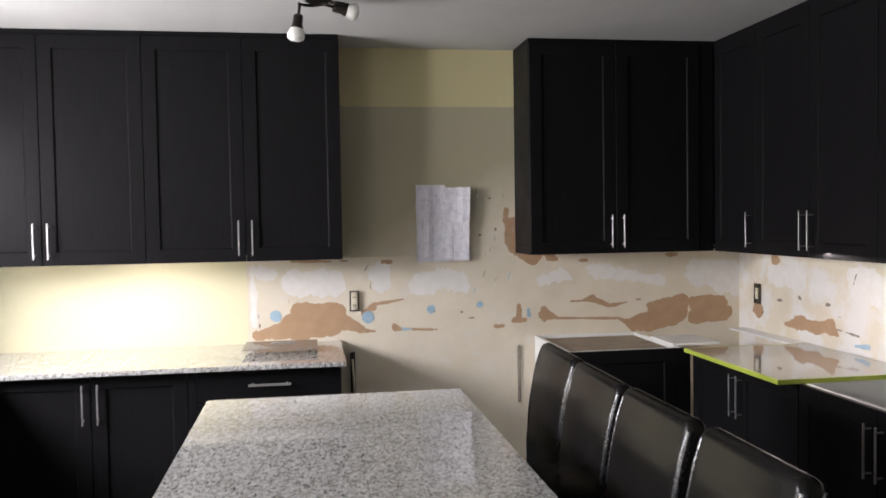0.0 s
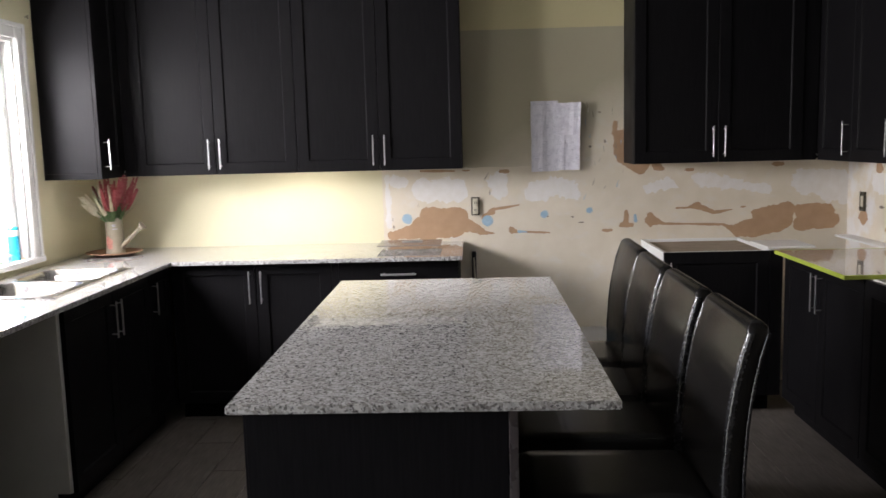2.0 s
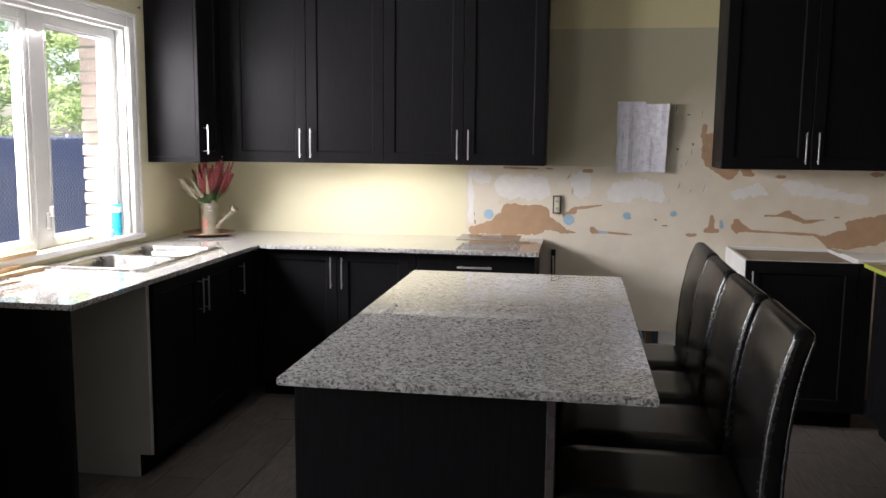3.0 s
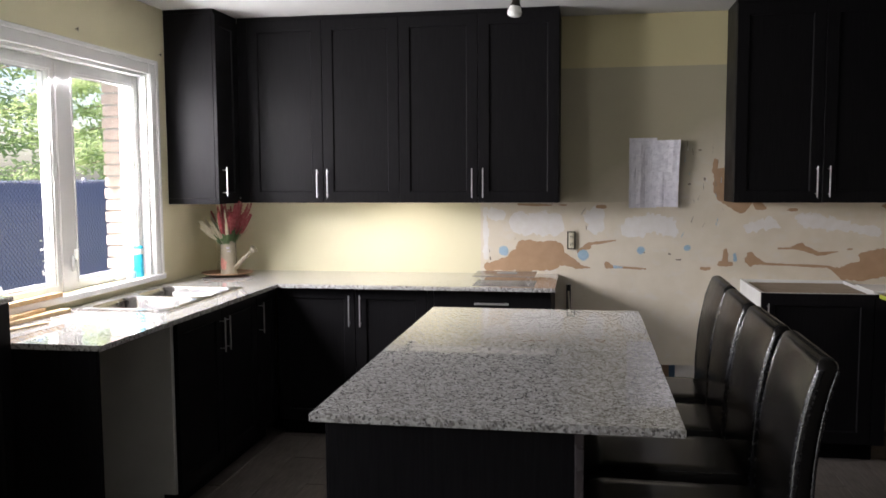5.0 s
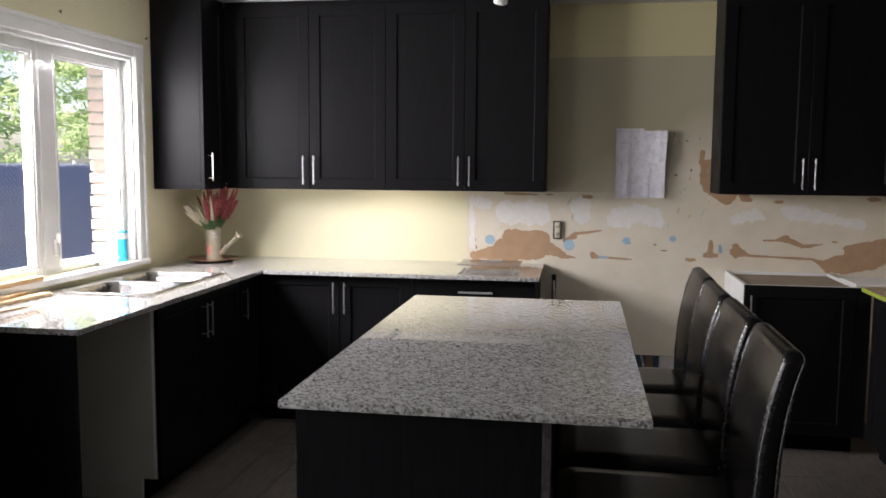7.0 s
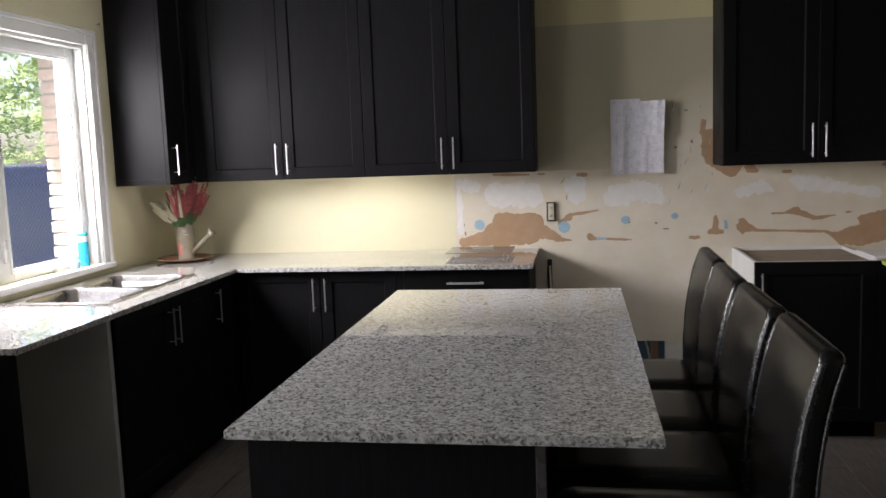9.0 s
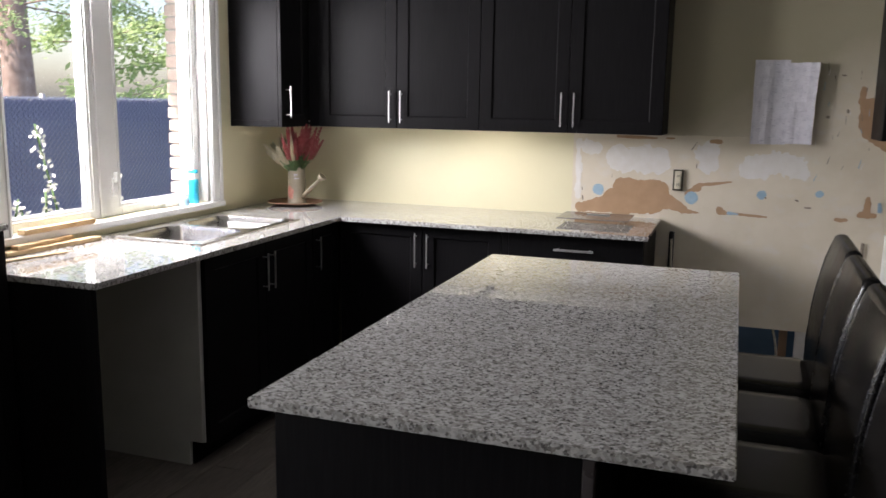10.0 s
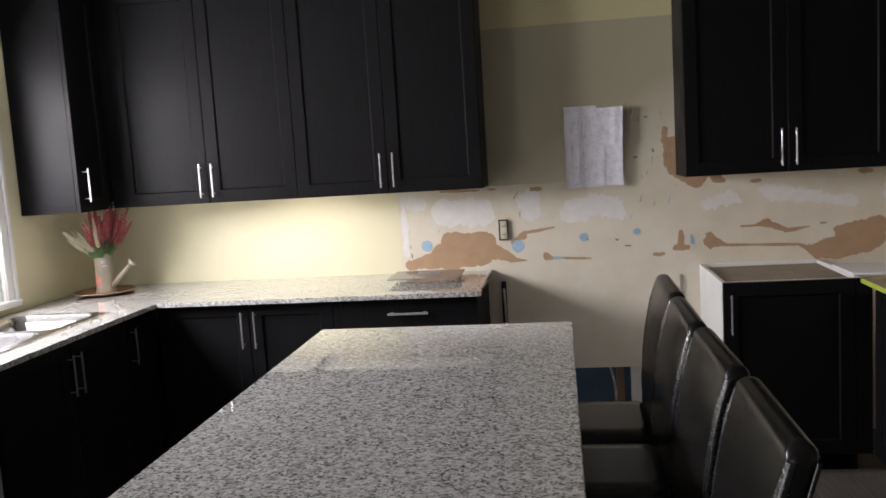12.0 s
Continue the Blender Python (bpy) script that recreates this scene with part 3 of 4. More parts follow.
sink = thing("sink", None, "double-bowl stainless steel sink set in granite", "sink")
ym = (SY0 + SY1) / 2
rim = bmesh.new()
for (y0, y1) in ((SY0, ym), (ym, SY1)):
    o = (SX0, SX1, y0, y1)
    outer = [(SX0 if x < (SX0 + SX1) / 2 else SX1, y0 if y < (y0 + y1) / 2 else y1) for x, y in rounded(*o, 0.03)]
    inner = rounded(SX0 + 0.05, SX1 - 0.035, y0 + (0.035 if y0 == SY0 else 0.02), y1 - (0.02 if y0 == SY0 else 0.035), 0.06)
    loft(rim, [[(x, y, T1 + 0.006) for x, y in outer], [(x, y, T1 + 0.007) for x, y in inner]], False)
box(rim, SX0 - 0.003, SX1 + 0.003, SY0 - 0.003, SY0, T1 + 0.0005, T1 + 0.006)
box(rim, SX0 - 0.003, SX1 + 0.003, SY1, SY1 + 0.003, T1 + 0.0005, T1 + 0.006)
box(rim, SX0 - 0.003, SX0, SY0, SY1, T1 + 0.0005, T1 + 0.006)
box(rim, SX1, SX1 + 0.003, SY0, SY1, T1 + 0.0005, T1 + 0.006)
part("rim", rim, STEEL, sink)
for (y0, y1) in ((SY0 + 0.035, ym - 0.02), (ym + 0.02, SY1 - 0.035)):
    bm = bmesh.new()
    loops = []
    for inset, z, r in ((0, T1 + 0.007, 0.06), (0.006, T1 - 0.01, 0.06), (0.014, T1 - 0.15, 0.055), (0.05, T1 - 0.178, 0.03)):
        loops.append([(x, y, z) for x, y in rounded(SX0 + 0.05 + inset, SX1 - 0.035 - inset, y0 + inset, y1 - inset, r)])
    loft(bm, loops)
    b = part("bowl", bm, STEEL, sink)
    cx, cy = (SX0 + SX1) / 2, (y0 + y1) / 2
    part("drain", rods(((cx, cy, T1 - 0.178), (cx, cy, T1 - 0.174), 0.04), n=18), CHROME, b)

# ---- island ----
island = thing("kitchen_island", None, "black-brown island base with overhanging seating side", "island")
part("body", boxes((-0.355, 0.288, 1.008, 2.66, 0.0, 0.882)), WOOD, island)
part("end_panel", boxes((-0.361, 0.274, 0.985, 1.006, 0.0, 0.882), bevel=0.001), WOOD, island)
part("end_panel", boxes((-0.361, 0.274, 2.662, 2.68, 0.0, 0.882), bevel=0.001), WOOD, island)
part("corner_post", boxes((0.2755, 0.298, 0.981, 1.006, 0.0, 0.882), bevel=0.002), speckled("edge_banding", (0.05, 0.043, 0.045), (0.07, 0.06, 0.06), 20, 0.3, 0.02), island, "lighter edge strip")
for i in range(3):
    bm = bmesh.new()
    shaker(bm, 0.0, 0.54, 0.10, 0.86, 0.0)
    d = part("door", bm, WOOD, island)
    d.matrix_local = pose(-0.377, 2.65 - 0.545 * i, 0, 0, 0, -90)
slab = bmesh.new()
box(slab, -0.394, 0.536, 0.935, 2.711, 0.883, 0.905)
bmesh.ops.bevel(slab, geom=slab.edges[:], offset=0.003, segments=2, affect='EDGES')
solid("island_worktop", slab, GRANITE, "polished speckled granite slab on the island", "countertop")


# ---- bar stools ----
def bar_stool(m):
    s = thing("bar_stool", m, "black leather bar stool with high padded back", "stool", "stools along the island")
    w = 0.205
    # the back: a padded sheet that leans away, its top rolled over
    line = []
    for i in range(11):
        k = i / 10
        line.append((0.344 + 0.058 * k ** 3.4, 0.48 + 0.575 * k))
    bm = bmesh.new()
    loops = []
    for i, (x, z) in enumerate(line):
        t = 0.062 - 0.010 * i / 10
        loops.append([(x + dx, y, z) for dx, y in rounded(0, t, -w, w, 0.024, 6)])
    tx, tz = line[-1]
    for a in (30, 55, 75, 88):
        c, sn = math.cos(radians(a)), math.sin(radians(a))
        loops.append([(tx + 0.026 + dx, y, tz + 0.026 * sn) for dx, y in rounded(-0.026 * c - 0.001, 0.026 * c + 0.001, -w + 0.04 * (1 - c), w - 0.04 * (1 - c), 0.024 * c + 0.0005, 6)])
    loft(bm, loops, True, True)
    back = part("backrest", bm, LEATHER, s)
    for side in (-1, 1):
        for off, slim, pr in ((0.0105, 0.0, 0.0120), (0.0560, 0.0010, 0.005)):
            bm = bmesh.new()
            rings = [[bm.verts.new((x + off - slim * k + pr * (1 + 0.12 * math.sin(k * 2.7 + a)) * math.cos(a * math.pi / 3), side * (w - pr) + pr * math.sin(a * math.pi / 3), z)) for a in range(6)] for k, (x, z) in enumerate(line)]
            for ra, rb in zip(rings, rings[1:]):
                for a in range(6):
                    bm.faces.new((ra[a], ra[(a + 1) % 6], rb[(a + 1) % 6], rb[a])).smooth = True
            part("piping", bm, SEAM, back, "stitched leather piping")
    bm = bmesh.new()
    loops = []
    for inset, z in ((0.015, 0.51), (0.0, 0.525), (0.0, 0.600), (0.008, 0.625), (0.03, 0.637), (0.08, 0.642)):
        loops.append([(x, y, z) for x, y in rounded(-0.128 + inset, 0.350 - inset * 0.3, -w + inset, w - inset, 0.03, 4)])
    loft(bm, loops, True, True)
    part("seat", bm, LEATHER, s)
    for x, dx in ((-0.10, 0.0), (0.345, 0.045)):
        for y in (-w + 0.03, w - 0.03):
            bm = bmesh.new()
            loops = [[(x + a * 0.02 + d, y + b * 0.02, z) for a, b in ((-1, -1), (1, -1), (1, 1), (-1, 1))] for z, d in ((0.0, dx), (0.515, 0.0))]
            loft(bm, loops, True, True, sm=False)
            part("leg", bm, BLACKPLASTIC, s)
    part("footrest", boxes((-0.11, -0.09, -w + 0.05, w - 0.05, 0.20, 0.235), bevel=0.003), WOOD, s)
    part("stretcher", boxes((-0.08, 0.36, -w + 0.022, -w + 0.038, 0.24, 0.27), bevel=0.002), WOOD, s)
    part("stretcher", boxes((-0.08, 0.36, w - 0.038, w - 0.022, 0.24, 0.27), bevel=0.002), WOOD, s)
    return s


STOOLS = ((0.425, 1.152, -0.6), (0.418, 1.585, 0.6), (0.412, 2.012, -0.5), (0.420, 2.440, -0.6))
first = bar_stool(pose(*STOOLS[0][:2], 0, 0, 0, STOOLS[0][2]))
for x, y, a in STOOLS[1:]:
    copy_thing(first, pose(x, y, 0, 0, 0, a))


# ---- torn paper, skim and filler on the scraped walls ----
def cut_field(f, x0, x1, z0, z1, step):
    """A sheet in the x-z plane that fills the places where f(x, z) < 0, its rim cut between grid points."""
    bm = bmesh.new()
    nx, nz = int((x1 - x0) / step) + 2, int((z1 - z0) / step) + 2
    val = [[f(x0 + i * step, z0 + j * step) for j in range(nz)] for i in range(nx)]
    made = {}

    def vert(key, x, z):
        if key not in made:
            made[key] = bm.verts.new((x, 0, z))
        return made[key]

    for i in range(nx - 1):
        for j in range(nz - 1):
            ring = ((i, j), (i + 1, j), (i + 1, j + 1), (i, j + 1))
            poly = []
            for a, b in zip(ring, ring[1:] + ring[:1]):
                va, vb = val[a[0]][a[1]], val[b[0]][b[1]]
                if va < 0:
                    poly.append(vert(a, x0 + a[0] * step, z0 + a[1] * step))
                if (va < 0) != (vb < 0):
                    k = va / (va - vb)
                    poly.append(vert((min(a, b), max(a, b)), x0 + (a[0] + k * (b[0] - a[0])) * step, z0 + (a[1] + k * (b[1] - a[1])) * step))
            if len(poly) > 2:
                bm.faces.new(poly)
    return bm


N, E = "north", "east"
BROWN, GREY, BLUES, SKIMS = (BROWNPAPER, "torn_paper", 0.0016, 0.011), (GREYMARK, "gouge", 0.0030, 0.008), (BLUE, "filler_spot", 0.0024, 0.004), (SKIM, "skim_patch", 0.0009, 0.024)


def tear(kind, wall, *blobs):
    """One patch on a wall, soft shapes run together with an uneven rim: discs (across, height, half width, half height) and
    strokes (across, height, radius, across, height, radius)."""
    material, name, proud, rag = kind
    seed = Vector((blobs[0][0] * 7.1, blobs[0][1] * 3.3, 1.7))

    def f(x, z):
        best, slim = 9.0, 0.01
        for b in blobs:
            if len(b) == 4:
                r = min(b[2], b[3])
                d = (math.hypot((x - b[0]) / b[2], (z - b[1]) / b[3]) - 1) * r
            else:
                ux, uz = b[3] - b[0], b[4] - b[1]
                k = max(0.0, min(1.0, ((x - b[0]) * ux + (z - b[1]) * uz) / (ux * ux + uz * uz)))
                r = b[2] + (b[5] - b[2]) * k
                d = math.hypot(x - b[0] - k * ux, z - b[1] - k * uz) - r
            if d < best:
                best, slim = d, r
        n = noise.noise(seed + Vector((x * 15, z * 15, 0))) + 0.75 * noise.noise(seed + Vector((x * 48, z * 48, 3))) + 0.4 * noise.noise(seed + Vector((x * 130, z * 130, 5)))
        return best + min(1.0, (1.3 if kind is GREY else 0.6) * slim / rag) * rag * n

    xs = [v for b in blobs for v in ((b[0] - b[2], b[0] + b[2]) if len(b) == 4 else (b[0] - b[2], b[0] + b[2], b[3] - b[5], b[3] + b[5]))]
    zs = [v for b in blobs for v in ((b[1] - b[3], b[1] + b[3]) if len(b) == 4 else (b[1] - b[2], b[1] + b[2], b[4] - b[5], b[4] + b[5]))]
    slimmest = min(min(b[2], b[-1]) for b in blobs) if len(blobs) == 1 else 1.0
    m = min(rag * 1.6, 0.004 if slimmest < 0.005 else 1.0)
    bm = cut_field(f, min(xs) - m, max(xs) + m, min(zs) - m, max(zs) + m, 0.0012 if slimmest < 0.005 else 0.006 if kind is SKIMS else 0.004 if len(blobs) > 2 else 0.0025)
    if not bm.faces:
        bm.free()
        return
    ob = part(name, bm, material, wall_north if wall == N else wall_east)
    ob.matrix_local = pose(0, BY - proud, 0) if wall == N else pose(RX - proud, 0, 0, 0, 0, 90)


# the two large tears, left and right of the cooker gap
tear(BROWN, N, (-0.075, 1.060, 0.052, 0.125, 1.053, 0.046), (-0.10, 0.985, 0.075, 0.08, 1.00, 0.075), (-0.295, 0.945, 0.028, -0.15, 0.962, 0.045), (0.10, 1.01, 0.060, 0.165, 0.995, 0.038),
     (0.19, 0.985, 0.032, 0.245, 0.953, 0.022), (0.245, 0.950, 0.014, 0.325, 0.944, 0.003))
tear(BROWN, N, (1.70, 0.966, 0.008, 1.79, 0.927, 0.036), (1.79, 0.935, 0.036, 1.88, 0.945, 0.064), (1.88, 0.945, 0.064, 2.04, 0.995, 0.070), (1.905, 1.022, 0.045, 2.075, 1.045, 0.050),
     (2.165, 1.038, 0.050, 2.31, 1.026, 0.050), (2.165, 0.965, 0.048, 2.335, 0.985, 0.050))
tear(BROWN, N, (1.262, 1.032, 0.018, 1.262, 0.985, 0.018), (1.265, 1.005, 0.032, 1.345, 0.981, 0.006), (1.335, 0.981, 0.006, 1.70, 0.968, 0.007))
tear(BROWN, N, (1.419, 1.071, 0.011, 1.50, 1.075, 0.006), (1.50, 1.079, 0.008, 1.545, 1.086, 0.020), (1.55, 1.082, 0.020, 1.634, 1.042, 0.012), (1.634, 1.040, 0.010, 1.747, 1.056, 0.003))
# where a shelf end pulled the paper off beside the wall cabinet
tear(BROWN, N, (1.056, 1.590, 0.011, 1.050, 1.53, 0.014), (1.085, 1.51, 0.040, 1.090, 1.42, 0.050), (1.11, 1.395, 0.052, 1.20, 1.345, 0.058), (1.30, 1.325, 0.026, 1.337, 1.310, 0.010))
tear(BROWN, N, (0.263, 1.043, 0.013, 0.315, 1.078, 0.018), (0.318, 1.088, 0.010, 0.478, 1.113, 0.003))
tear(BROWN, N, (0.432, 0.962, 0.018, 0.452, 0.955, 0.014), (0.455, 0.952, 0.008, 0.659, 0.941, 0.005))
tear(BROWN, N, (1.092, 0.978, 0.013, 1.152, 0.976, 0.013), (1.121, 0.985, 0.016, 1.121, 1.060, 0.011))
for x, z, rx, rz in ((0.395, 1.319, 0.026, 0.011), (1.490, 1.300, 0.026, 0.011), (2.020, 1.322, 0.040, 0.012), (1.815, 1.071, 0.020, 0.006), (0.165, 1.328, 0.028, 0.006), (1.012, 0.947, 0.026, 0.009)):
    tear(BROWN, N, (x, z, rx, rz))
tear(BROWN, N, (-0.11, 1.331, 0.007, 0.09, 1.327, 0.006))
for x, z, rx, rz in ((0.793, 1.034, 0.016, 0.009), (0.850, 0.999, 0.020, 0.004), (0.649, 1.040, 0.018, 0.012), (0.301, 1.196, 0.003, 0.024), (-0.133, 1.120, 0.003, 0.020),
                     (0.959, 1.654, 0.014, 0.005), (0.905, 1.452, 0.013, 0.012), (0.992, 1.482, 0.010, 0.014), (-0.29, 1.045, 0.006, 0.040), (-0.286, 0.992, 0.008, 0.016)):
    tear(GREY, N, (x, z, max(0.0016, rx * 0.65), max(0.0016, rz * 0.65)))
tear(GREY, N, (0.272, 1.272, 0.002, 0.296, 1.312, 0.003))
for x, z, r in ((-0.203, 1.043, 0.031), (0.284, 1.022, 0.033), (0.630, 1.055, 0.023), (0.898, 1.071, 0.019)):
    tear(BLUES, N, (x, z, r, r))
tear(BLUES, N, (1.176, 1.000, 0.010, 1.172, 1.035, 0.006))
tear(BLUES, N, (0.475, 0.951, 0.010, 0.52, 0.948, 0.004))
# the right-hand wall
tear(BROWN, E, (3.912, 1.011, 0.060, 0.043))
tear(BROWN, E, (3.64, 0.966, 0.013, 3.50, 0.992, 0.036), (3.50, 0.990, 0.036, 3.36, 0.982, 0.034), (3.37, 0.985, 0.030, 3.255, 1.004, 0.034), (3.25, 0.990, 0.034, 3.205, 0.968, 0.014))
tear(BROWN, E, (3.739, 1.300, 0.045, 0.028))
for x, z, rx, rz in ((3.700, 1.087, 0.034, 0.009), (3.510, 1.117, 0.020, 0.014), (3.277, 1.107, 0.022, 0.011), (3.195, 1.055, 0.034, 0.004), (3.872, 1.078, 0.012, 0.010)):
    tear(GREY, E, (x, z, rx * 0.7, rz * 0.7))
tear(GREY, E, (3.198, 0.995, 0.003, 3.048, 0.983, 0.003))
tear(GREY, E, (3.085, 1.215, 0.003, 3.066, 1.262, 0.004))
tear(BLUES, E, (3.07, 0.936, 0.007, 2.98, 0.944, 0.012))
# skim coat, spread wide with a knife
tear(SKIMS, N, (-0.10, 1.215, 0.072, 0.10, 1.212, 0.066))
tear(SKIMS, N, (0.345, 1.262, 0.058, 0.352, 1.205, 0.050))
tear(SKIMS, N, (0.56, 1.185, 0.055, 0.68, 1.205, 0.060), (0.70, 1.225, 0.060, 0.80, 1.190, 0.050))
tear(SKIMS, N, (-0.318, 1.30, 0.016, -0.312, 1.00, 0.018))
tear(SKIMS, N, (-0.27, 1.265, 0.035, -0.21, 1.27, 0.030))
tear(SKIMS, N, (1.25, 1.198, 0.030, 1.385, 1.220, 0.040))
tear(SKIMS, N, (1.55, 1.248, 0.038, 1.70, 1.215, 0.042), (1.72, 1.215, 0.030, 1.96, 1.175, 0.026))
tear(SKIMS, N, (2.17, 1.215, 0.075, 2.38, 1.195, 0.080), (2.30, 1.14, 0.04, 2.40, 1.12, 0.04))
tear(SKIMS, E, (3.76, 1.225, 0.055, 3.52, 1.205, 0.060))
tear(SKIMS, E, (3.40, 1.16, 0.040, 3.25, 1.18, 0.045))
tear(SKIMS, E, (3.06, 1.235, 0.075, 2.80, 1.160, 0.080))

# fine scratches where the old paint was scraped
rs = random.Random(21)
for k in range(22):
    x, z, r = rs.uniform(0.86, 1.12), rs.uniform(1.08, 1.70), rs.uniform(0.0014, 0.0022)
    tear(BLUES if k % 4 == 0 else GREY if k % 2 else SKIMS, N, (x, z, r, x + rs.uniform(-0.006, 0.012), z + rs.uniform(0.012, 0.05), 0.0008))

# the paper plan taped to the wall
plan = thing("paper_plan", None, "creased white paper sheets taped to the wall", "paper")


def sheet(x0, x1, z0, z1, y, lift, fold, seed, parent):
    """One sheet: lift gives how far its left and right edges stand off, fold where a crease runs down it."""
    bm = bmesh.new()
    grid = []
    for i in range(13):
        u = i / 12
        row = []
        for j in range(15):
            v = j / 14
            crumple = 0.005 * abs(noise.noise(Vector((u * 3.2 + seed, v * 3.6, 2)))) + 0.003 * abs(noise.noise(Vector((u * 8 + seed, v * 9, 5))))
            off = lift[0] * (1 - u) ** 2 + lift[1] * u ** 2 + 0.006 * max(0.0, 1 - abs(u - fold) / 0.18) + crumple
            row.append(bm.verts.new((x0 + (x1 - x0) * u + 0.004 * noise.noise(Vector((seed, v * 3, 0))) - 0.006 * (1 - v) * (seed > 2), y - 0.002 - off, z0 + (z1 - z0) * v + 0.003 * noise.noise(Vector((u * 4, seed, 1))))))
        grid.append(row)
    for i in range(12):
        for j in range(14):
            bm.faces.new((grid[i][j], grid[i + 1][j], grid[i + 1][j + 1], grid[i][j + 1]))
    return part("sheet", bm, PAPER, parent)


sheet(0.550, 0.715, 1.312, 1.728, BY - 0.001, (0.034, 0.0), 0.42, 0.3, plan)
sheet(0.700, 0.838, 1.316, 1.535, BY - 0.014, (0.0, 0.026), 0.30, 1.7, plan)
sheet(0.690, 0.845, 1.525, 1.714, BY - 0.020, (0.0, 0.034), 0.75, 2.9, plan)

# socket and switch boxes left bare
def socket(m, label):
    s = thing("wall_socket", m, label, "socket")
    part("box", boxes((-0.026, -0.021, -0.012, 0.0, -0.055, 0.055), (0.021, 0.026, -0.012, 0.0, -0.055, 0.055), (-0.021, 0.021, -0.012, 0.0, 0.049, 0.055), (-0.021, 0.021, -0.012, 0.0, -0.055, -0.049), (-0.021, 0.021, -0.003, 0.0, -0.049, 0.049)), ZINC, s, "dull metal rim")
    return s


s = socket(pose(0.213, BY - 0.004, 1.112), "bare ivory socket in a dark metal box")
part("receptacle", boxes((-0.017, 0.017, -0.016, -0.004, -0.047, 0.047), (-0.012, 0.012, -0.021, -0.016, 0.006, 0.036), (-0.012, 0.012, -0.021, -0.016, -0.036, -0.006), bevel=0.002), IVORY, s, "ivory plastic receptacle")
for x in (-0.0045, 0.0045):
    for z in (0.022, -0.022):
        part("slot", boxes((x - 0.0015, x + 0.0015, -0.022, -0.0205, z - 0.006, z + 0.006)), BLACKPLASTIC, s)
s = socket(pose(RX - 0.004, 3.905, 1.105, 0, 0, -90), "open metal switch box in the scraped wall")
part("switch", boxes((-0.012, 0.012, -0.013, -0.004, -0.03, 0.03), bevel=0.002), IVORY, s)

# behind the missing cooker
solid("wall_stud", boxes((0.775, 0.815, BY + 0.10, BY + 0.14, 0, 0.40)), BROWNPAPER, "raw brown stud inside the opened wall", "stud")
solid("torn_wallboard", boxes((0.845, 1.03, BY + 0.03, BY + 0.045, 0, 0.36), bevel=0.003), SKIM, "broken white wallboard at the floor", "wallboard")
bm = bmesh.new()
for k in range(7):
    a = k / 7
    rod(bm, (0.735 + 0.03 * math.sin(a * 3), BY + 0.06, 0.02 + 0.32 * a), (0.735 + 0.03 * math.sin((a + 1 / 7) * 3), BY + 0.06, 0.02 + 0.32 * (a + 1 / 7)), 0.006, 8)
solid("loose_cable", bm, IVORY, "pale loose cable inside the opened wall", "cable")
hose = thing("cooker_outlet", None, "dark recessed cooker outlet with a tan cable", "outlet")
part("plate", boxes((0.185, 0.212, BY - 0.014, BY - 0.001, 0.45, 0.838), bevel=0.004), BLACKPLASTIC, hose)
part("cable", rods(((0.196, BY - 0.022, 0.42), (0.203, BY - 0.022, 0.62), 0.006), ((0.203, BY - 0.022, 0.62), (0.198, BY - 0.016, 0.80), 0.006)), IVORY, hose, "tan cable")
solid("metal_strip", boxes((1.108, 1.124, BY - 0.010, BY - 0.001, 0.52, 0.838), bevel=0.002), GREYMARK, "grey strip fixed upright on the wall", "strip")

# ---- ceiling fixtures ----
track = thing("track_light", pose(0.02, 3.10, 0), "dark bronze ceiling light with frosted glass heads", "ceiling light")
part("canopy", rods(((0.02, 0, CZ), (0.02, 0, CZ - 0.022), 0.055), n=24), BLACKMETAL, track)
bm = bmesh.new()
for k in range(10):
    a, b = k / 10, (k + 1) / 10
    rod(bm, (-0.06 + 0.20 * a, 0.03 * math.sin(a * 6.28), CZ - 0.032), (-0.06 + 0.20 * b, 0.03 * math.sin(b * 6.28), CZ - 0.032), 0.006, 8)
part("bar", bm, BLACKMETAL, track)


def spot_head(x, y, tilt_x, tilt_y):
    h = part("head", lathe([(0.0, -0.046), (0.017, -0.046), (0.020, -0.052), (0.0205, -0.085), (0.026, -0.097), (0.026, -0.101), (0.0, -0.101)], 20), BLACKMETAL, track)
    h.matrix_local = pose(x, y, CZ - 0.032, tilt_x, tilt_y, 0)
    part("stem", rods(((0, 0, 0), (0, 0, -0.05), 0.006)), BLACKMETAL, h)
    part("shade", lathe([(0.024, -0.099), (0.030, -0.110), (0.036, -0.128), (0.034, -0.143), (0.022, -0.151), (0.0, -0.153)], 24), FROST, h, "frosted glass shade")


spot_head(-0.055, 0.0, 0, 8)
spot_head(0.035, 0.0, 12, -80)
vent = thing("ceiling_vent", pose(-1.13, 3.12, CZ), "white louvred ceiling vent", "vent")
part("frame", boxes((-0.13, 0.13, -0.07, -0.055, -0.008, 0), (-0.13, 0.13, 0.055, 0.07, -0.008, 0), (-0.13, -0.115, -0.055, 0.055, -0.008, 0), (0.115, 0.13, -0.055, 0.055, -0.008, 0), bevel=0.002), WHITE, vent)
for k in range(5):
    sl = part("slat", boxes((-0.115, 0.115, -0.008, 0.008, -0.001, 0.001)), WHITE, vent)
    sl.matrix_local = pose(0, -0.044 + 0.022 * k, -0.006, 35)
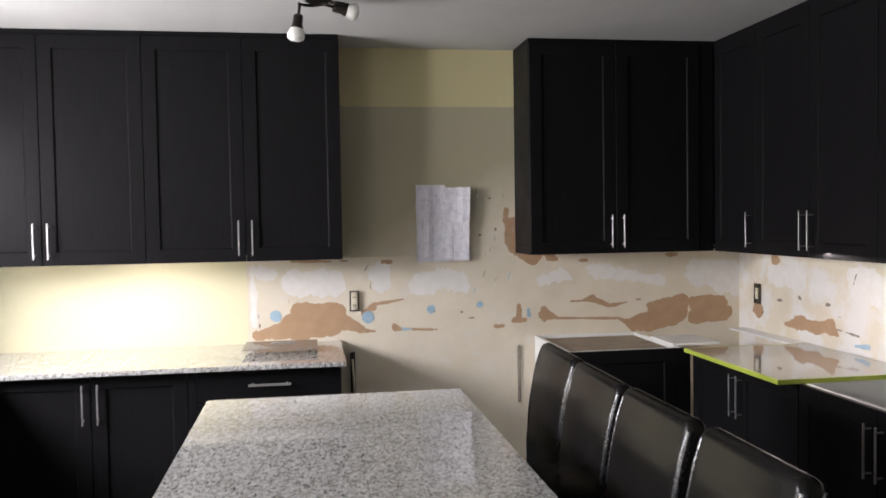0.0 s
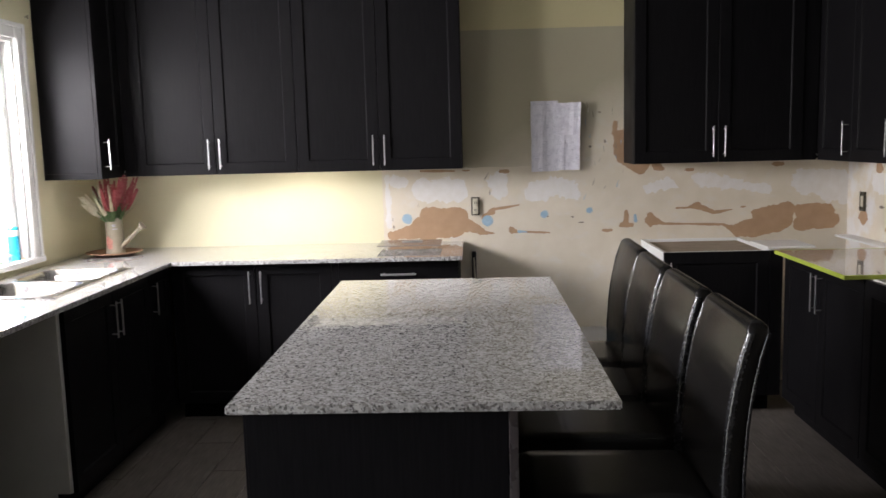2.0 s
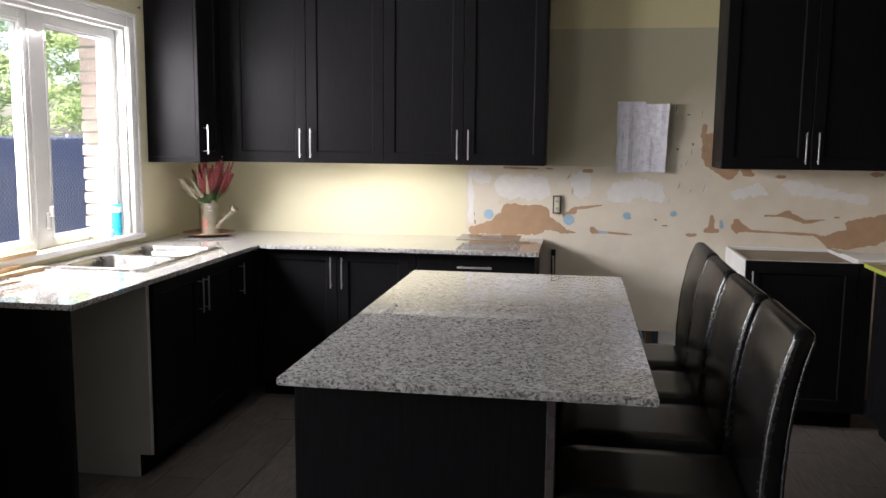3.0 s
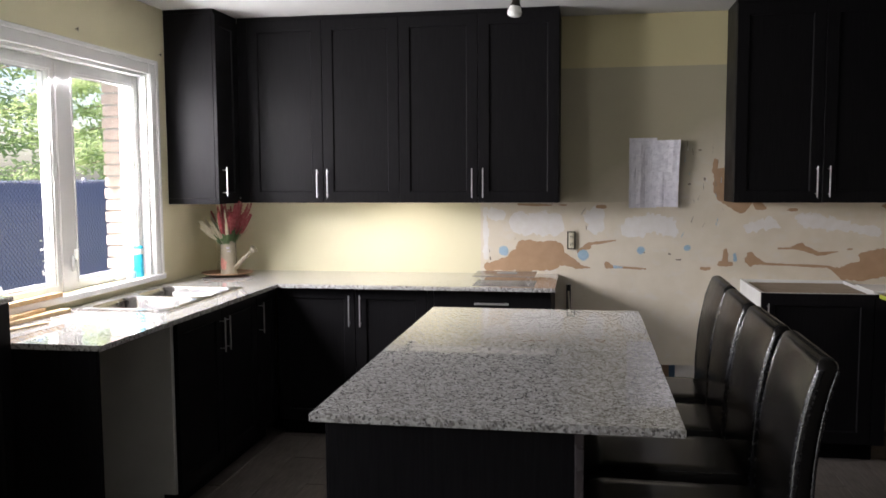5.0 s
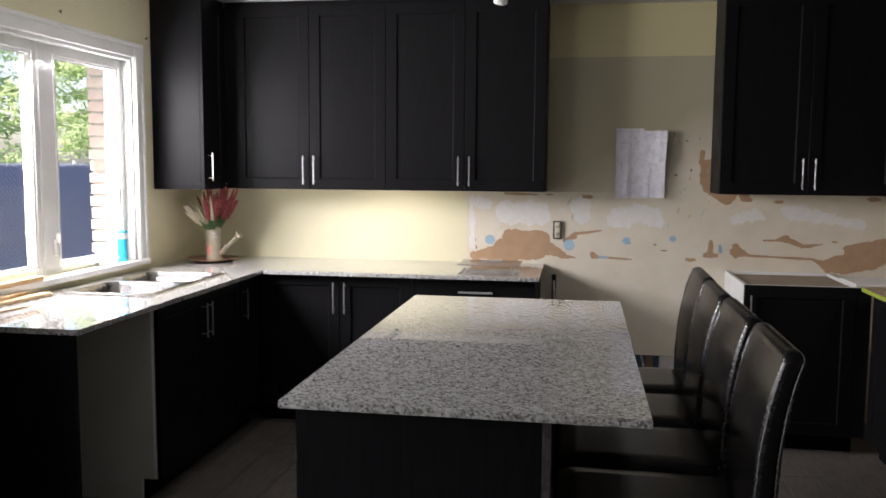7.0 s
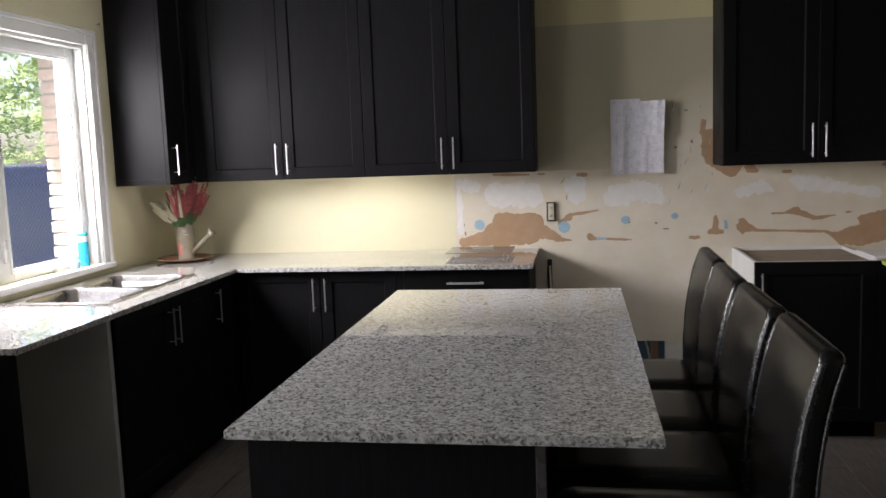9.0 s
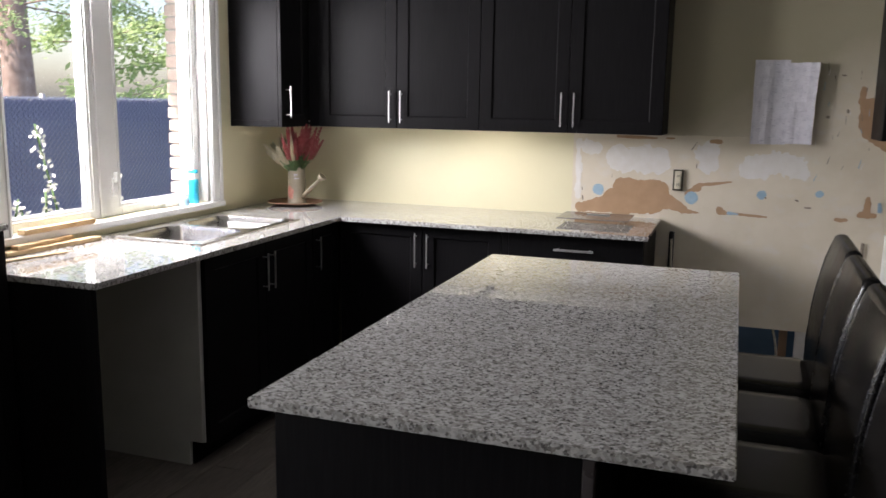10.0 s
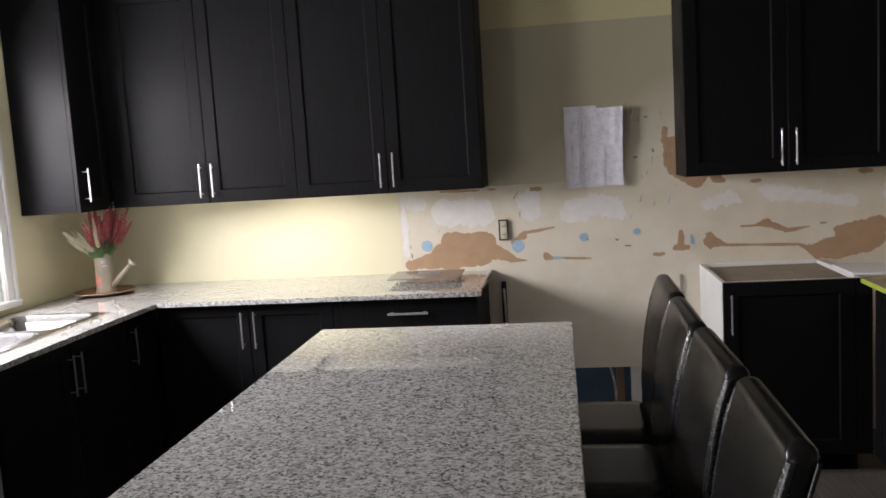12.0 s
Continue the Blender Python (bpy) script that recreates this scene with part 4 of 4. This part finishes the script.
for y, z in ((3.43, 2.20), (2.64, 2.21)):
    nail = solid("wall_nail", rods(((0, 0, 0), (0.016, 0, 0.003), 0.002), ((0.014, 0, -0.010), (0.016, 0, 0.010), 0.002), n=8), BLACKMETAL, "small dark curtain hook in the yellow wall", "hook", group="hooks above the window")
    nail.location = (LX, y, z)

# ---- things on the worktop ----
tray = thing("glass_trivet", None, "smoked glass trivet on wire feet on granite", "trivet")
part("plate", boxes((-0.347, 0.012, 3.715, 3.985, 0.926, 0.931), bevel=0.0015), SMOKE, tray)
for x in (-0.31, -0.025):
    for y in (3.75, 3.95):
        part("foot", rods(((x - 0.018, y, T1), (x, y, 0.926), 0.0012), ((x + 0.018, y, T1), (x, y, 0.926), 0.0012), n=6), CHROME, tray)
part("bar", boxes((-0.22, -0.10, 3.885, 3.895, 0.9315, 0.937), bevel=0.001), CHROME, tray, "slim silver bar")

plate = solid("round_plate", lathe([(0.0, 0.004), (0.07, 0.002), (0.11, 0.004), (0.155, 0.018), (0.158, 0.020), (0.155, 0.022), (0.108, 0.010), (0.0, 0.009)], 44), TERRA, "worn brown wooden plate under a watering can", "plate")
plate.location = (-1.890, 3.81, T1 + 0.0005)
can = thing("watering_can", pose(-1.880, 3.81, T1 + 0.0105), "cream tin watering can with faded rose print", "watering can")
part("body", lathe([(0.0, 0.0), (0.053, 0.0), (0.053, 0.004), (0.0545, 0.006), (0.051, 0.012), (0.047, 0.20), (0.049, 0.206), (0.046, 0.208), (0.043, 0.204), (0.041, 0.16), (0.0, 0.155)], 32), CREAMTIN, can)
bm = bmesh.new()
rod(bm, (0.04, -0.01, 0.035), (0.150, -0.01, 0.140), 0.014, 14, 0.010)
rod(bm, (0.148, -0.01, 0.138), (0.172, -0.01, 0.161), 0.010, 16, 0.027)
part("spout", bm, CREAMTIN, can)
bm = bmesh.new()
for k in range(12):
    a, b = radians(-75 + k * 12.5), radians(-75 + (k + 1) * 12.5)
    rod(bm, (-0.055 - 0.05 * math.cos(a), 0.0, 0.11 + 0.065 * math.sin(a)), (-0.055 - 0.05 * math.cos(b), 0.0, 0.11 + 0.065 * math.sin(b)), 0.005, 8)
part("handle", bm, CREAMTIN, can).matrix_local = pose(0, 0, 0, 0, 0, -80)


def wrap(a0, a1, z0, z1, r, n=8):
    """A thin printed label that follows the can's side."""
    bm = bmesh.new()
    rows = [[bm.verts.new((rr * math.cos(radians(a0 + (a1 - a0) * i / n)), rr * math.sin(radians(a0 + (a1 - a0) * i / n)), z)) for i in range(n + 1)] for z in (z0, z1) for rr in (r - 0.02 * z,)]
    for i in range(n):
        bm.faces.new((rows[0][i], rows[0][i + 1], rows[1][i + 1], rows[1][i])).smooth = True
    return bm


bm = bmesh.new()
for a, z, s in ((-108, 0.060, 0.024), (-100, 0.045, 0.018), (-112, 0.085, 0.018), (-95, 0.072, 0.016)):
    c = Vector((0.0523 * math.cos(radians(a)), 0.0523 * math.sin(radians(a)), z))
    ring = []
    for i in range(14):
        t = i / 14 * 2 * math.pi
        rr = s * (1 + 0.12 * math.sin(5 * t))
        ang = radians(a) + rr * math.cos(t) / 0.06
        ring.append(bm.verts.new((0.0525 * math.cos(ang) * (1 - 0.25 * (z + rr * math.sin(t) - 0.06)), 0.0525 * math.sin(ang) * (1 - 0.25 * (z + rr * math.sin(t) - 0.06)), z + rr * math.sin(t))))
    bm.faces.new(ring)
part("rose_print", bm, ROSE, can, "faded red rose print")
for z, a0, a1 in ((0.166, -82, -55), (0.158, -80, -58), (0.142, -78, -45)):
    part("lettering", wrap(a0, a1, z, z + 0.004, 0.0515), INK, can)


def spike(parent, thick, material, length, lean, turn, base, name):
    """A flower spike: a stem with rings of small petals."""
    d = Vector((math.sin(lean) * math.cos(turn), math.sin(lean) * math.sin(turn), math.cos(lean)))
    p0 = Vector((0.03 * math.cos(turn), 0.03 * math.sin(turn), 0.17))
    tip = p0 + d * length
    bm = bmesh.new()
    rod(bm, p0, p0 + d * (length * 0.6), 0.003, 5)
    st = part("stem", bm, STEM, parent)
    bm = bmesh.new()
    q = d.to_track_quat('Z', 'Y')
    rows = 9
    for r in range(rows):
        f = r / (rows - 1)
        c = p0 + d * (length * (base + (1 - base) * f))
        rad = thick * (1 - 0.7 * f ** 2)
        for i in range(7):
            a = i / 7 * 6.283 + r * 0.45
            o = q @ Vector((math.cos(a), math.sin(a), 0))
            s = q @ Vector((-math.sin(a), math.cos(a), 0))
            root, mid, end = c + o * rad * 0.2, c + o * rad + d * 0.006, c + o * rad * 0.9 + d * 0.018
            v = [bm.verts.new(x) for x in (root, mid - s * 0.005, end, mid + s * 0.005)]
            bm.faces.new((v[0], v[1], v[2]))
            bm.faces.new((v[0], v[2], v[3]))
    rod(bm, p0 + d * length * base, tip, thick * 0.5, 7, 0.002)
    part(name, bm, material, st)


flowers = thing("flower_bunch", pose(-1.880, 3.81, T1 + 0.0105), "dusky pink and cream artificial flower spikes", "flowers")
rnd = random.Random(4)
for k in range(38):
    spike(flowers, 0.015, PINK, rnd.uniform(0.19, 0.29), rnd.uniform(0.08, 0.75), rnd.uniform(-1.5, 2.7), 0.45, "pink_bloom")
for k in range(30):
    spike(flowers, 0.0095, CREAMPETAL, rnd.uniform(0.12, 0.24), rnd.uniform(0.15, 0.85), rnd.uniform(2.3, 5.3), 0.50, "cream_bloom")
for k in range(70):
    bm = bmesh.new()
    t, lean, ln = rnd.uniform(0, 6.28), rnd.uniform(0.1, 0.8), rnd.uniform(0.09, 0.19)
    d = Vector((math.sin(lean) * math.cos(t), math.sin(lean) * math.sin(t), math.cos(lean)))
    s = Vector((-math.sin(t), math.cos(t), 0)) * 0.006
    p = Vector((0.03 * math.cos(t), 0.03 * math.sin(t), 0.18))
    v = [bm.verts.new(x) for x in (p - s * 0.4, p + s * 0.4, p + d * ln * 0.6 + s, p + d * ln, p + d * ln * 0.6 - s)]
    bm.faces.new(v)
    bmesh.ops.solidify(bm, geom=bm.faces[:], thickness=0.001)
    part("leaf", bm, STEM, flowers)

bottle = thing("sealant_tube", pose(LX - 0.02, 3.17, WZ0), "cyan tube with white nozzle on the sill", "bottle")
part("tube", lathe([(0.0, 0.0), (0.025, 0.0), (0.026, 0.004), (0.026, 0.165), (0.024, 0.17), (0.0, 0.172)], 24), CYAN, bottle)
part("nozzle", lathe([(0.012, 0.171), (0.011, 0.19), (0.004, 0.265), (0.0, 0.267)], 16), WHITE, bottle, "white tapered nozzle")
part("label_band", lathe([(0.0265, 0.125), (0.0265, 0.155)], 24), WHITE, bottle)
jar = solid("small_tub", lathe([(0.0, 0.0), (0.028, 0.0), (0.030, 0.004), (0.030, 0.035), (0.026, 0.04), (0.0, 0.042)], 20), speckled("pale_blue_plastic", (0.35, 0.55, 0.68), (0.42, 0.62, 0.74), 20, 0.3, 0.02), "small pale blue tub on the window sill", "tub")
jar.location = (LX - 0.015, 3.075, WZ0)
for (x, y, a, ln, wd, th, z) in ((-2.05, 1.90, 86, 0.46, 0.045, 0.018, T1), (-2.045, 1.95, 93, 0.30, 0.035, 0.016, T1 + 0.019), (-1.98, 1.78, 78, 0.30, 0.028, 0.007, T1), (-2.08, 2.02, 90, 0.38, 0.04, 0.02, WZ0)):
    st = solid("wood_offcut", boxes((0, ln, -wd / 2, wd / 2, 0, th), bevel=0.0015), RAWWOOD, "raw pine offcut lying by the window", "wood strip", group="wood offcuts by the window")
    st.matrix_world = pose(x, y, z + 0.0005, 0, 0, a)

# ---- garden outside the window ----
solid("ground", boxes((-90, LX - 0.4, -80, 90, -0.5, -0.35)), GRASS, "rough lawn beyond the window", "ground", "structure")
# out of view, added to block direct sun from the upper window
solid("sun_overhang", boxes((LX - 0.75, LX - 0.17, -4.0, 3.38, 2.55, 2.62)), OVERHANG, "unseen overhang added to keep sun off the window", "roof", "structure")

# brick corner of the house beside the window
house = thing("house_corner", None, "pale pink brick corner of the house", "wall", kind="structure")
part("core", boxes((-2.495, LX - 0.17, 3.51, 4.4, -0.35, 3.2)), MORTAR, house)
bk = boxes((0, 0.205, 0, 0.095, 0, 0.058), bevel=0.003)
brick_mesh = bpy.data.meshes.new("brick")
bk.to_mesh(brick_mesh)
bk.free()
brick_mesh.materials.append(BRICK)
for k in range(50):
    z = -0.34 + 0.069 * k
    for m in (pose(-2.505 - 0.006 * (k % 2), 3.50, z),):
        o = new("brick", brick_mesh)
        o.parent = house
        o.matrix_local = m

fence = thing("chain_link_fence", None, "chain link fence with navy privacy slats, paled for haze", "fence")
FX, FZ = -6.0, 1.50
slat_bm = boxes((-0.004, 0.004, 0.001, 0.064, 0, FZ + 0.30), bevel=0.001)
slat_mesh = bpy.data.meshes.new("slat")
slat_bm.to_mesh(slat_mesh)
slat_bm.free()
slat_mesh.materials.append(FENCE)
for k in range(210):
    o = new("slat", slat_mesh)
    o.parent = fence
    o.location = (FX, 0.5 + 0.065 * k, -0.34 + 0.006 * math.sin(k * 2.3))
for k in range(6):
    part("post", rods(((FX - 0.05, 1.0 + 2.6 * k, -0.35), (FX - 0.05, 1.0 + 2.6 * k, FZ + 0.02), 0.028), n=12), GALV, fence)
part("top_rail", rods(((FX - 0.05, 0.4, FZ - 0.03), (FX - 0.05, 14.2, FZ - 0.03), 0.018), n=10), GALV, fence)
bm = bmesh.new()
for k in range(-28, 212):
    for s in (1, -1):
        y0 = 0.5 + 0.065 * k
        rod(bm, (FX + 0.008, y0 if s > 0 else y0 + 1.84, -0.34), (FX + 0.008, y0 + 1.84 if s > 0 else y0, FZ), 0.0028, 3, caps=False)
tagged(part("wire", bm, WIRE, fence, "dark coated wire mesh"), kind="stuff")


def tree(x, y, height, radius, crown, seed, leafmat, label, first=0.25, leaf_size=1.0, leaves_each=200):
    rn = random.Random(seed)
    t = thing("tree", pose(x, y, -0.35), label, "tree", "trees behind the fence")
    bm = bmesh.new()
    seg = 12
    prev = None
    for i in range(seg + 1):
        k = i / seg
        r = radius * (1 - 0.85 * k) * (1 + (0.35 if i == 0 else 0))
        ring = [bm.verts.new((0.15 * math.sin(k * 3 + seed) * k + r * (1 + 0.10 * rn.uniform(-1, 1)) * math.cos(a * math.pi / 7), r * (1 + 0.1 * rn.uniform(-1, 1)) * math.sin(a * math.pi / 7), k * height)) for a in range(14)]
        if prev:
            for a in range(14):
                bm.faces.new((prev[a], prev[(a + 1) % 14], ring[(a + 1) % 14], ring[a])).smooth = True
        prev = ring
    trunk = part("trunk", bm, BARK, t)
    limbs, leaves = bmesh.new(), bmesh.new()
    for i in range(46):
        k = first + (1 - first) * rn.random() ** 0.9
        a = rn.uniform(0, 6.283)
        ln = crown * (1.05 - 0.75 * k) * rn.uniform(0.6, 1.15)
        p = Vector((0.15 * math.sin(k * 3 + seed) * k, 0, k * height))
        q = p + Vector((math.cos(a) * ln, math.sin(a) * ln, ln * rn.uniform(-0.25, 0.25)))
        rod(limbs, p, q, 0.018 * (1.2 - k), 5, 0.005, False)
        for j in range(leaves_each):
            c = p.lerp(q, rn.uniform(0.25, 1.05)) + Vector((rn.gauss(0, 0.16), rn.gauss(0, 0.16), rn.gauss(-0.05, 0.12)))
            u = Vector((rn.gauss(0, 1), rn.gauss(0, 1), rn.gauss(0, 0.5))).normalized() * rn.uniform(0.025, 0.055) * leaf_size
            w = u.orthogonal().normalized() * rn.uniform(0.009, 0.018) * leaf_size
            leaves.faces.new([leaves.verts.new(x) for x in (c - u, c + w, c + u, c - w)])
    part("limbs", limbs, BARK, t)
    tagged(part("crown", leaves, leafmat, t), kind="stuff")


tree(-9.0, 8.75, 11.0, 0.30, 3.2, 3, LEAF, "tall pine with pinkish bark behind the fence", 0.22)
tree(-12.0, 19.2, 8.5, 0.08, 2.6, 5, LEAF2, "bright green feathery tree behind the fence", 0.10, 2.2, 260)
tree(-12.2, 13.5, 8.0, 0.07, 3.2, 8, LEAF2, "bright green feathery tree behind the fence", 0.10, 2.2, 260)
tree(-13.5, 6.4, 9.5, 0.07, 3.0, 11, LEAF, "dark conifer far behind the fence", 0.12, 1.6)
tree(-15.0, 25.0, 9.0, 0.07, 3.0, 14, LEAF, "tall green tree far behind the fence", 0.08, 2.2, 220)


def flower_stalk(x, y, z, height, lean, seed):
    rn = random.Random(seed)
    s = thing("flower_stalk", pose(x, y, z), "tall stalk with white flowers outside the window", "plant", "white flower stalks")
    bm = bmesh.new()
    pts = [Vector((0.02 * math.sin(k * 0.9 + seed), lean * (k / 10) ** 1.5, height * k / 10)) for k in range(11)]
    for a, b in zip(pts, pts[1:]):
        rod(bm, a, b, 0.006, 6)
    part("stem", bm, STEM, s)
    bm = bmesh.new()
    for i in range(110):
        k = rn.uniform(4.5, 10)
        c = pts[int(k)].lerp(pts[min(10, int(k) + 1)], k - int(k)) + Vector((rn.gauss(0, 0.018), rn.gauss(0, 0.018), rn.gauss(0, 0.015)))
        u = Vector((rn.gauss(0, 1), rn.gauss(0, 1), rn.gauss(0, 1))).normalized() * 0.015
        w = u.orthogonal().normalized() * 0.010
        bm.faces.new([bm.verts.new(v) for v in (c - u, c + w, c + u, c - w)])
    tagged(part("blossom", bm, PETAL, s), kind="stuff")


for i, (y, h, l) in enumerate(((3.28, 1.70, -0.22), (3.02, 1.40, -0.24), (3.86, 1.50, -0.24), (2.72, 1.32, 0.16), (3.10, 1.26, -0.2), (2.95, 1.34, 0.14))):
    flower_stalk(-3.0, y, -0.35, h, l, i + 2)

# ---- floor tiles ----
PW, PL = 0.2, 1.2
cut = {}
for i in range(24):
    off = -(i * 0.37) % PL
    for j in range(9):
        a, b = max(RY - 0.15, RY - PL + off + j * PL), min(BY + 0.15, RY + off + j * PL)
        if b - a < 0.05:
            continue
        key = round(b - a, 3)
        if key not in cut:
            tb = boxes((0.002, PW - 0.002, 0.002, key - 0.002, -0.006, 0.0), bevel=0.001)
            cut[key] = bpy.data.meshes.new("floor_tile")
            tb.to_mesh(cut[key])
            tb.free()
            cut[key].materials.append(FLOORWOOD)
        o = new("floor_tile", cut[key])
        o.parent = floor
        o.location = (LX - 0.15 + i * PW, a, 0)
